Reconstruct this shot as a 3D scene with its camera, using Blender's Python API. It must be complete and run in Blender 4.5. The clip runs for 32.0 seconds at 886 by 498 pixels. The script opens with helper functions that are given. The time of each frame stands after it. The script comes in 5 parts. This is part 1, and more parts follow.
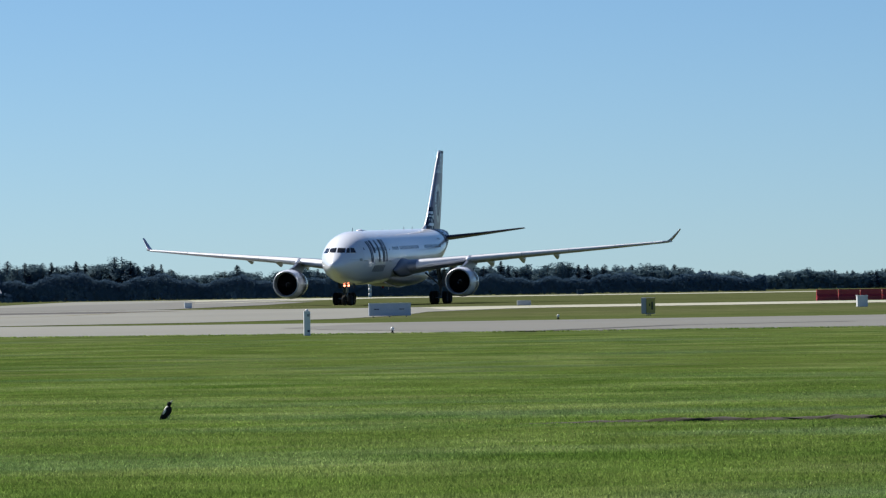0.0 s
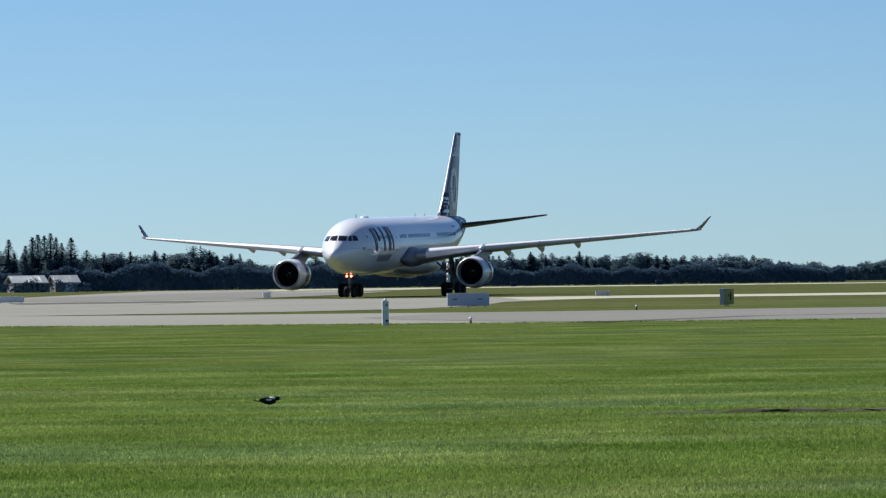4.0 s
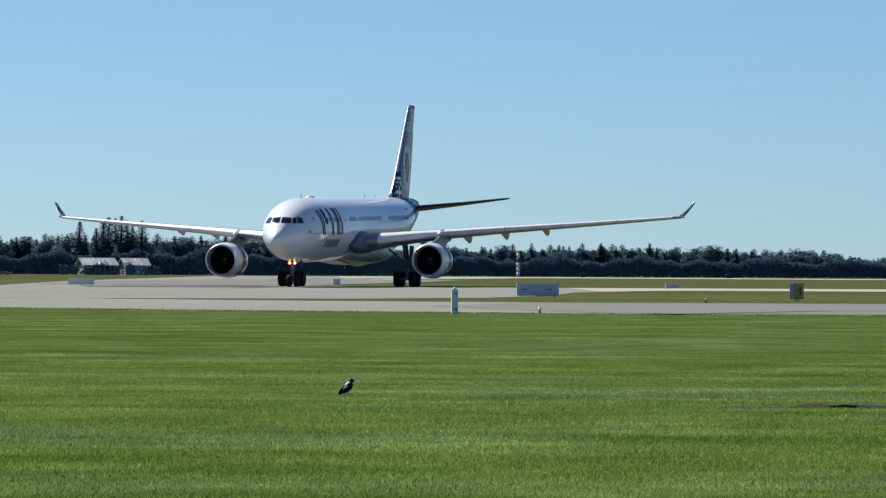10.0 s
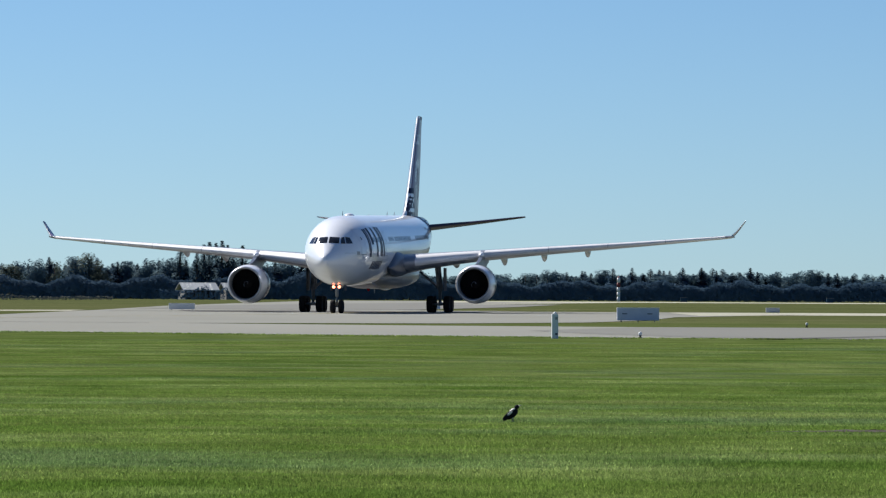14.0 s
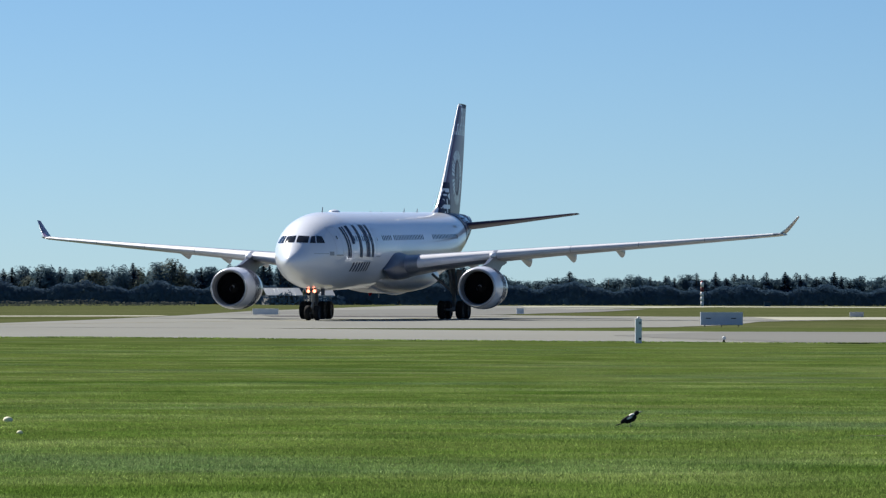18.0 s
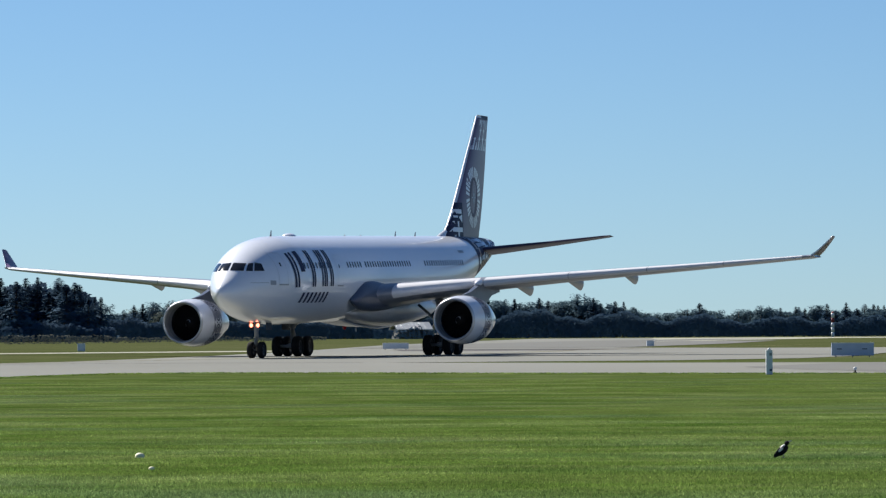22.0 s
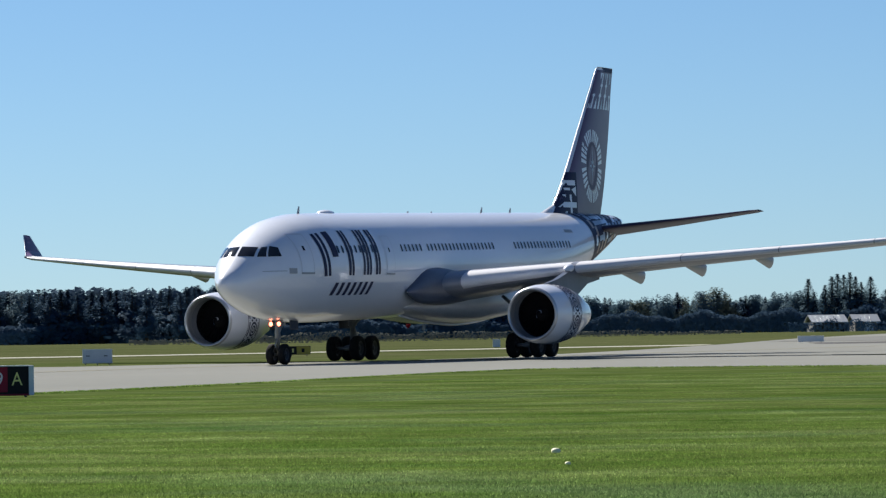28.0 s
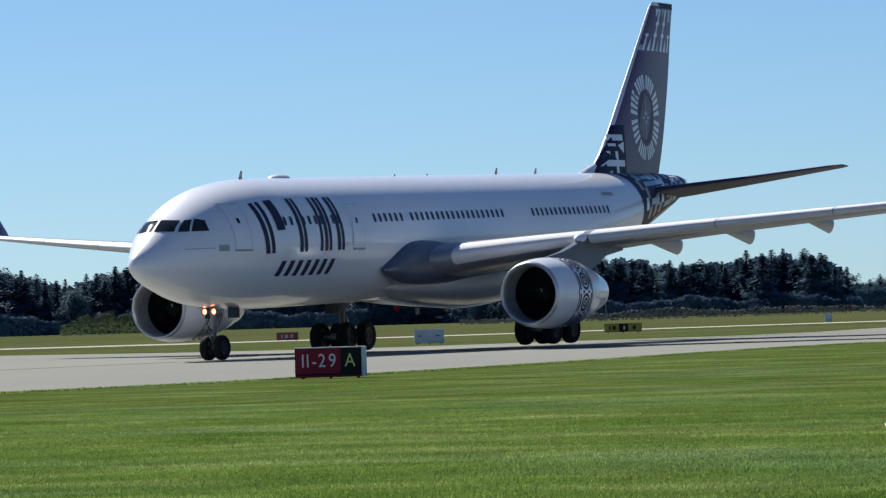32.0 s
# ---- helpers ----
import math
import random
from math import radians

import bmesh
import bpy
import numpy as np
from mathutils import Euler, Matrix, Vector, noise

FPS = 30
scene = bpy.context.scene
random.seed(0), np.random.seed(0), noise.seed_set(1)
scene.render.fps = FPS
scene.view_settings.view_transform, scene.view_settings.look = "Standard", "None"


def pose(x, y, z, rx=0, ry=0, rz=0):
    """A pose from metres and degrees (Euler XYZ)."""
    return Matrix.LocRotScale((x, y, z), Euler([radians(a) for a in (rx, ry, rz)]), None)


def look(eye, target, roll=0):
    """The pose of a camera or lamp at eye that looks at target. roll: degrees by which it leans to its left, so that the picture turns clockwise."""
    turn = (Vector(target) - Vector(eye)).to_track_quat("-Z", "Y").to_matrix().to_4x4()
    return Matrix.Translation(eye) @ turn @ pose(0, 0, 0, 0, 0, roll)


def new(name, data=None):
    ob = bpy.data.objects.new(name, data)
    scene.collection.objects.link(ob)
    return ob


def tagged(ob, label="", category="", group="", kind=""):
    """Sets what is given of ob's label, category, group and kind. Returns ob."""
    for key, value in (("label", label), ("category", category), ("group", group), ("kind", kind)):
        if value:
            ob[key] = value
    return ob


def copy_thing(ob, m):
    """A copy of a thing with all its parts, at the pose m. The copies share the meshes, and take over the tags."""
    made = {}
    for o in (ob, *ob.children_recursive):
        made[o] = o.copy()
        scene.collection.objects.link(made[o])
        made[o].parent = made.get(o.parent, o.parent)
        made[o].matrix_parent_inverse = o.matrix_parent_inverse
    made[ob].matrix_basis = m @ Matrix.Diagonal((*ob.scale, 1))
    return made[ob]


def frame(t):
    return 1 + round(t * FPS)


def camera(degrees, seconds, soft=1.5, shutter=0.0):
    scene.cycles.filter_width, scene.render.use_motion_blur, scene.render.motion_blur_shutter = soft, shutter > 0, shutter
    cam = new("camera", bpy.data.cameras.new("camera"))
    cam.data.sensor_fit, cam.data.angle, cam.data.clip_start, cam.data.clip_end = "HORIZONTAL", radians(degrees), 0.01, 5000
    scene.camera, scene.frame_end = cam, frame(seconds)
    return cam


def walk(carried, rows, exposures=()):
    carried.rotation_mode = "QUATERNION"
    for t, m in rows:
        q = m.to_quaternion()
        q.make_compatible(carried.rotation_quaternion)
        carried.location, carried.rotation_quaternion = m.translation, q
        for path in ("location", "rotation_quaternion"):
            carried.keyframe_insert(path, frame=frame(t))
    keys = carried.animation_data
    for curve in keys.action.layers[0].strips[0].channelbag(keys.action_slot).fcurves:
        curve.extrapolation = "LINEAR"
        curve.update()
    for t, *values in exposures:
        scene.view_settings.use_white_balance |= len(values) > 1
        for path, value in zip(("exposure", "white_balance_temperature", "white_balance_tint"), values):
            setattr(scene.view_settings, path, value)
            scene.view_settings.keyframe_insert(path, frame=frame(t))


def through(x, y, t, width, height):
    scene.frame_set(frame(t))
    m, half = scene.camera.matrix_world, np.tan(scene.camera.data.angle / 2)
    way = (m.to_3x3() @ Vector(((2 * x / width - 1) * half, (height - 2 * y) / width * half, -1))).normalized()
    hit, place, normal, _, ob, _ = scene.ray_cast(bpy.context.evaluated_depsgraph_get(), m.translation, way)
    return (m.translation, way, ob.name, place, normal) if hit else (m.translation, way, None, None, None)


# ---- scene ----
EXPOSURE = 0.80
SKY_STRENGTH = 0.05
SUN_POWER = 5.0
GRASS_BANDS = [(0.34, (0.040, 0.067, 0.013)), (0.46, (0.066, 0.091, 0.024)), (0.53, (0.051, 0.080, 0.017)), (0.66, (0.084, 0.106, 0.035))]
SKY_TINT = (0.745, 0.945, 1.11, 1.0)
# One plan: the camera stands at the origin, 1.72 m over level ground, and pans after a taxiing airliner.
EYE = (0.0, 0.0, 1.72)
LENS = 11.274
# seconds, yaw to the left, pitch, roll in degrees
CAM = [
    (0, -3.790, 0.494, -0.86), (0.5, -3.590, 0.502, -0.73), (1, -3.503, 0.541, -0.60), (1.5, -3.405, 0.540, -0.68), (2, -3.292, 0.543, -0.65), (2.5, -3.192, 0.510, -0.85),
    (4.5, -2.609, 0.352, -0.59), (5, -2.400, 0.329, -0.51), (5.5, -2.147, 0.279, -0.42), (6, -1.796, 0.229, -0.40), (6.5, -1.444, 0.215, -0.35), (7, -1.180, 0.261, -0.28),
    (7.5, -1.121, 0.307, -0.19), (8, -1.236, 0.317, -0.19), (8.5, -1.469, 0.271, -0.20), (9, -1.702, 0.214, -0.01), (9.5, -1.839, 0.202, 0.15), (10, -1.888, 0.243, 0.31),
    (10.5, -1.832, 0.317, 0.43), (11, -1.734, 0.382, 0.44), (11.5, -1.662, 0.456, 0.51), (12, -1.649, 0.509, 0.52), (12.5, -1.573, 0.548, 0.44), (13, -1.330, 0.557, 0.51),
    (13.5, -0.963, 0.546, 0.42), (14, -0.607, 0.551, 0.30), (14.5, -0.279, 0.581, 0.08), (15, 0.001, 0.621, -0.16), (15.5, 0.175, 0.658, -0.34), (17.5, 0.378, 0.598, -0.27),
    (18, 0.456, 0.610, 0.18), (18.5, 0.560, 0.648, 0.08), (19, 0.806, 0.709, -0.00), (19.5, 1.139, 0.811, -0.07), (20, 1.484, 0.962, 0.02), (20.5, 1.671, 1.116, 0.19),
    (21, 1.774, 1.188, 0.19), (21.5, 1.886, 1.140, -0.03), (22, 2.108, 1.037, -0.29), (22.5, 2.431, 0.958, -0.53), (23, 2.820, 0.925, -0.61), (23.5, 3.224, 0.929, -0.67),
    (24, 3.650, 0.889, -0.72), (24.5, 4.127, 0.823, -0.80), (25, 4.628, 0.768, -0.90), (25.5, 5.057, 0.762, -0.82), (27.5, 6.906, 0.975, -0.74), (28, 7.386, 1.018, -0.85),
    (28.5, 7.900, 1.060, -0.98), (29, 8.396, 1.101, -1.18), (29.5, 8.903, 1.116, -1.44), (30, 9.414, 1.088, -1.58), (30.5, 9.907, 1.040, -1.63), (31, 10.395, 0.965, -1.60),
    (31.5, 10.935, 0.895, -1.64), (32, 11.600, 0.822, -1.70), ]
# seconds, nose gear x, y, heading, bank and pitch of the airliner
TAXI = [
    (0, 20.74, 463.44, -105.25, 0.02, -0.06), (0.5, 19.68, 459.61, -105.23, 0.03, -0.06), (1, 18.61, 455.79, -105.25, 0.03, -0.06), (1.5, 17.53, 452.00, -105.32, 0.04, -0.06),
    (2, 16.45, 448.22, -105.40, 0.05, -0.06), (2.5, 15.37, 444.44, -105.45, 0.05, -0.06), (4.5, 10.91, 428.60, -105.26, 0.08, -0.05), (5, 9.79, 424.56, -105.23, 0.08, -0.05),
    (5.5, 8.70, 420.53, -105.19, 0.09, -0.05), (6, 7.62, 416.51, -105.12, 0.10, -0.05), (6.5, 6.55, 412.50, -105.01, 0.10, -0.05), (7, 5.52, 408.49, -104.83, 0.11, -0.05),
    (7.5, 4.51, 404.48, -104.59, 0.12, -0.04), (8, 3.54, 400.48, -104.35, 0.13, -0.04), (8.5, 2.58, 396.47, -104.09, 0.13, -0.04), (9, 1.64, 392.47, -103.86, 0.14, -0.04),
    (9.5, 0.72, 388.48, -103.59, 0.15, -0.04), (10, -0.14, 384.48, -103.22, 0.16, -0.03), (10.5, -0.92, 380.48, -102.71, 0.16, -0.03), (11, -1.62, 376.45, -102.06, 0.17, -0.03),
    (11.5, -2.23, 372.38, -101.26, 0.18, -0.03), (12, -2.74, 368.29, -100.38, 0.18, -0.03), (12.5, -3.19, 364.18, -99.45, 0.19, -0.02), (13, -3.62, 360.05, -98.66, 0.20, -0.02),
    (13.5, -4.07, 355.95, -98.12, 0.20, -0.02), (14, -4.55, 351.88, -97.78, 0.21, -0.02), (14.5, -5.07, 347.79, -97.61, 0.22, -0.01), (15, -5.64, 343.66, -97.59, 0.22, -0.01),
    (15.5, -6.27, 339.49, -97.74, 0.23, -0.01), (17.5, -10.53, 321.80, -101.47, 0.25, 0.00), (18, -11.72, 317.28, -102.14, 0.26, 0.01), (18.5, -12.96, 312.76, -102.83, 0.26, 0.01),
    (19, -14.25, 308.23, -103.46, 0.27, 0.01), (19.5, -15.58, 303.69, -104.05, 0.27, 0.02), (20, -16.93, 299.15, -104.56, 0.28, 0.02), (20.5, -18.26, 294.63, -104.93, 0.28, 0.02),
    (21, -19.56, 290.13, -105.13, 0.28, 0.03), (21.5, -20.82, 285.64, -105.20, 0.29, 0.03), (22, -22.07, 281.10, -105.17, 0.29, 0.03), (22.5, -23.34, 276.50, -105.10, 0.29, 0.04),
    (23, -24.65, 271.87, -105.12, 0.29, 0.04), (23.5, -25.97, 267.22, -105.19, 0.30, 0.05), (24, -27.30, 262.54, -105.20, 0.30, 0.05), (24.5, -28.59, 257.85, -105.13, 0.30, 0.05),
    (25, -29.85, 253.11, -104.98, 0.30, 0.06), (25.5, -31.09, 248.33, -104.75, 0.30, 0.06), (27.5, -36.30, 229.41, -104.59, 0.30, 0.08), (28, -37.58, 224.49, -104.53, 0.30, 0.08),
    (28.5, -38.88, 219.51, -104.56, 0.29, 0.09), (29, -40.19, 214.50, -104.63, 0.29, 0.09), (29.5, -41.50, 209.46, -104.65, 0.29, 0.10), (30, -42.80, 204.43, -104.66, 0.29, 0.11),
    (30.5, -44.07, 199.44, -104.63, 0.31, 0.13), (31, -45.33, 194.46, -104.55, 0.38, 0.17), (31.5, -46.61, 189.48, -104.48, 0.42, 0.20), (32, -47.87, 184.55, -104.43, 0.46, 0.25),
    ]

cam = camera(LENS, 32.0, soft=1.3)


def aim(yaw, pitch, roll):
    a, b = radians(yaw), radians(pitch)
    way = Vector((-math.sin(a) * math.cos(b), math.cos(a) * math.cos(b), math.sin(b)))
    return look(EYE, Vector(EYE) + way * 100, roll)


walk(cam, [(t, aim(a, b, c)) for t, a, b, c in CAM], exposures=[(0.0, EXPOSURE), (32.0, EXPOSURE)])

# ---- light: a clear day, the sun high beyond the airliner, to the left ----
SUN_AZ, SUN_EL = 46.0, 43.0   # degrees left of straight ahead, and up
world = bpy.data.worlds.new("sky")
scene.world = world
world.use_nodes = True
wn = world.node_tree.nodes
wn.clear()
sky = wn.new("ShaderNodeTexSky")
sky.sky_type = "NISHITA"
sky.sun_disc = False
sky.sun_elevation = radians(SUN_EL)
sky.sun_rotation = radians(-SUN_AZ)
sky.air_density, sky.dust_density, sky.ozone_density = 0.55, 0.0, 5.0
sky.altitude = 300
bg = wn.new("ShaderNodeBackground")
bg.inputs["Strength"].default_value = SKY_STRENGTH
wo = wn.new("ShaderNodeOutputWorld")
# thicker air low over the field, blended into the clear sky
low = wn.new("ShaderNodeTexSky")
low.sky_type, low.sun_disc = "NISHITA", False
low.sun_elevation, low.sun_rotation = sky.sun_elevation, sky.sun_rotation
low.air_density, low.dust_density, low.ozone_density, low.altitude = 1.0, 0.25, 3.5, 0
both = wn.new("ShaderNodeMix")
both.data_type = "RGBA"
both.inputs[0].default_value = 0.40
tint = wn.new("ShaderNodeMix")
tint.data_type, tint.blend_type = "RGBA", "MULTIPLY"
tint.inputs[0].default_value, tint.inputs[7].default_value = 1.0, SKY_TINT
world.node_tree.links.new(sky.outputs[0], both.inputs[6])
world.node_tree.links.new(low.outputs[0], both.inputs[7])
world.node_tree.links.new(both.outputs[2], tint.inputs[6])
world.node_tree.links.new(tint.outputs[2], bg.inputs[0])
world.node_tree.links.new(bg.outputs[0], wo.inputs[0])
sun = new("sun", bpy.data.lights.new("sun", "SUN"))
sun.data.energy, sun.data.angle, sun.data.color = SUN_POWER, radians(0.53), (1.0, 0.95, 0.87)
sun_dir = Vector((-math.sin(radians(SUN_AZ)) * math.cos(radians(SUN_EL)), math.cos(radians(SUN_AZ)) * math.cos(radians(SUN_EL)), math.sin(radians(SUN_EL))))
sun.matrix_world = look(sun_dir * 200, (0, 0, 0))


# ---- materials ----
def material(name, colour, rough=0.6, metal=0.0, second=None, scale=4.0, stretch=(1, 1, 1), fine=None, bump=0.0, coat=0.0, emit=None, power=0.0, contrast=0.3, space="Object", gloss=0.5):
    m = bpy.data.materials.new(name)
    m.use_nodes = True
    nt = m.node_tree
    b = nt.nodes["Principled BSDF"]
    b.inputs["Base Color"].default_value = (*colour, 1)
    b.inputs["Roughness"].default_value = rough
    b.inputs["Metallic"].default_value = metal
    b.inputs["Coat Weight"].default_value = coat
    b.inputs["Coat Roughness"].default_value = 0.06
    b.inputs["Specular IOR Level"].default_value = gloss
    if emit:
        b.inputs["Emission Color"].default_value = (*emit, 1)
        b.inputs["Emission Strength"].default_value = power
    if second:
        tc = nt.nodes.new("ShaderNodeTexCoord")
        mp = nt.nodes.new("ShaderNodeMapping")
        mp.inputs["Scale"].default_value = stretch
        nt.links.new(tc.outputs[space], mp.inputs[0])
        n1 = nt.nodes.new("ShaderNodeTexNoise")
        n1.inputs["Scale"].default_value, n1.inputs["Detail"].default_value = scale, 5
        nt.links.new(mp.outputs[0], n1.inputs["Vector"])
        n2 = nt.nodes.new("ShaderNodeTexNoise")
        n2.inputs["Scale"].default_value, n2.inputs["Detail"].default_value = fine or scale * 9, 4
        nt.links.new(mp.outputs[0], n2.inputs["Vector"])
        mx = nt.nodes.new("ShaderNodeMix")
        mx.inputs[0].default_value = 0.35
        nt.links.new(n1.outputs[0], mx.inputs[2])
        nt.links.new(n2.outputs[0], mx.inputs[3])
        rp = nt.nodes.new("ShaderNodeValToRGB")
        rp.color_ramp.elements[0].position, rp.color_ramp.elements[1].position = 0.5 - contrast / 2, 0.5 + contrast / 2
        rp.color_ramp.elements[0].color, rp.color_ramp.elements[1].color = (*colour, 1), (*second, 1)
        nt.links.new(mx.outputs[0], rp.inputs[0])
        nt.links.new(rp.outputs[0], b.inputs["Base Color"])
        if bump:
            bp = nt.nodes.new("ShaderNodeBump")
            bp.inputs["Strength"].default_value, bp.inputs["Distance"].default_value = bump, 0.02
            nt.links.new(n2.outputs[0], bp.inputs["Height"])
            nt.links.new(bp.outputs[0], b.inputs["Normal"])
    return m


def leafy(name, colour, second, through=0.2):
    """Leaves: a spread between two tones from clump to clump, some light let through."""
    m = material(name, colour, rough=0.7)
    nt = m.node_tree
    b = nt.nodes["Principled BSDF"]
    geo = nt.nodes.new("ShaderNodeNewGeometry")
    ob = nt.nodes.new("ShaderNodeObjectInfo")
    add = nt.nodes.new("ShaderNodeMath")
    add.operation = "ADD"
    nt.links.new(geo.outputs["Random Per Island"], add.inputs[0])
    nt.links.new(ob.outputs["Random"], add.inputs[1])
    half = nt.nodes.new("ShaderNodeMath")
    half.operation = "MULTIPLY"
    half.inputs[1].default_value = 0.5
    nt.links.new(add.outputs[0], half.inputs[0])
    mx = nt.nodes.new("ShaderNodeMix")
    mx.data_type = "RGBA"
    mx.inputs[6].default_value, mx.inputs[7].default_value = (*colour, 1), (*second, 1)
    nt.links.new(half.outputs[0], mx.inputs[0])
    nt.links.new(mx.outputs[2], b.inputs["Base Color"])
    b.inputs["Specular IOR Level"].default_value = 0.03
    tr = nt.nodes.new("ShaderNodeBsdfTranslucent")
    nt.links.new(mx.outputs[2], tr.inputs[0])
    ms = nt.nodes.new("ShaderNodeMixShader")
    ms.inputs[0].default_value = through
    nt.links.new(b.outputs[0], ms.inputs[1])
    nt.links.new(tr.outputs[0], ms.inputs[2])
    nt.links.new(ms.outputs[0], nt.nodes["Material Output"].inputs[0])
    return m


WHITE = material("white_paint", (0.71, 0.74, 0.81), 0.35, second=(0.665, 0.69, 0.755), scale=0.5, stretch=(0.4, 1, 1), coat=0.7, contrast=0.5)
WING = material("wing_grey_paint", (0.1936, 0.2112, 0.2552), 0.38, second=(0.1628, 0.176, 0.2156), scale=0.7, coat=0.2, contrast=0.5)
SLAT = material("pale_slat_paint", (0.60, 0.61, 0.65), 0.6, 0.0, second=(0.55, 0.56, 0.60), scale=1.2)
FAIRING = material("fairing_paint", (0.368, 0.376, 0.392), 0.4, second=(0.304, 0.312, 0.328), scale=0.9, coat=0.2)
BELLY = material("belly_fairing_grey", (0.54, 0.57, 0.63), 0.35, second=(0.48, 0.51, 0.56), scale=0.6, stretch=(0.3, 1, 1), coat=0.15)
LIP = material("polished_inlet_lip", (0.50, 0.51, 0.54), 0.36, 0.7, second=(0.42, 0.43, 0.46), scale=2)
DUCT = material("inlet_duct_grey", (0.24, 0.26, 0.30), 0.5, second=(0.20, 0.215, 0.25), scale=3)
BLADE = material("dark_fan_blade", (0.010, 0.010, 0.012), 0.6, 0.0, second=(0.007, 0.007, 0.008), scale=4, gloss=0.1)
NAVY = material("navy_paint", (0.012, 0.014, 0.048), 0.5, second=(0.018, 0.020, 0.060), scale=2, gloss=0.2)
PLUM = material("plum_brown_paint", (0.094, 0.061, 0.124), 0.3, second=(0.118, 0.077, 0.148), scale=0.8, gloss=0.28)
TAILGREY = material("dark_tailplane_plum", (0.040, 0.034, 0.072), 0.45, second=(0.030, 0.026, 0.056), scale=0.8, gloss=0.12)
EMBLEM = material("emblem_grey", (0.105, 0.098, 0.15), 0.5, second=(0.085, 0.080, 0.125), scale=1, gloss=0.15)
PYLON = material("dark_grey_paint", (0.085, 0.090, 0.102), 0.8, second=(0.066, 0.070, 0.080), scale=0.9, gloss=0.08)
# grey fairing paint, with the shade at wing root and pylon put in
ROOT = material("shade_slate_paint", (0.078, 0.096, 0.140), 0.35, second=(0.062, 0.076, 0.114), scale=0.8)
TAN = material("tan_paint", (0.36, 0.27, 0.20), 0.35, second=(0.30, 0.22, 0.17), scale=1.5)
GLASS = material("dark_window_glass", (0.012, 0.013, 0.016), 0.06, second=(0.02, 0.02, 0.025), scale=2)
TYRE = material("tyre_rubber", (0.012, 0.012, 0.013), 0.85, second=(0.022, 0.021, 0.021), scale=6, bump=0.2, gloss=0.1)
RIM = material("wheel_rim_grey", (0.028, 0.028, 0.031), 0.6, 0.2, second=(0.020, 0.020, 0.022), scale=8)
GEAR = material("gear_grey_paint", (0.30, 0.31, 0.32), 0.45, 0.2, second=(0.2, 0.2, 0.21), scale=5)
SEAM = material("door_seam_grey", (0.52, 0.54, 0.60), 0.5)
PANEL = material("panel_line_grey", (0.30, 0.32, 0.35), 0.5)
LAMP = material("lit_lamp", (1, 0.6, 0.4), 0.3, emit=(1.0, 0.22, 0.12), power=3.6)
REDGLASS = material("red_beacon_glass", (0.35, 0.01, 0.02), 0.15)

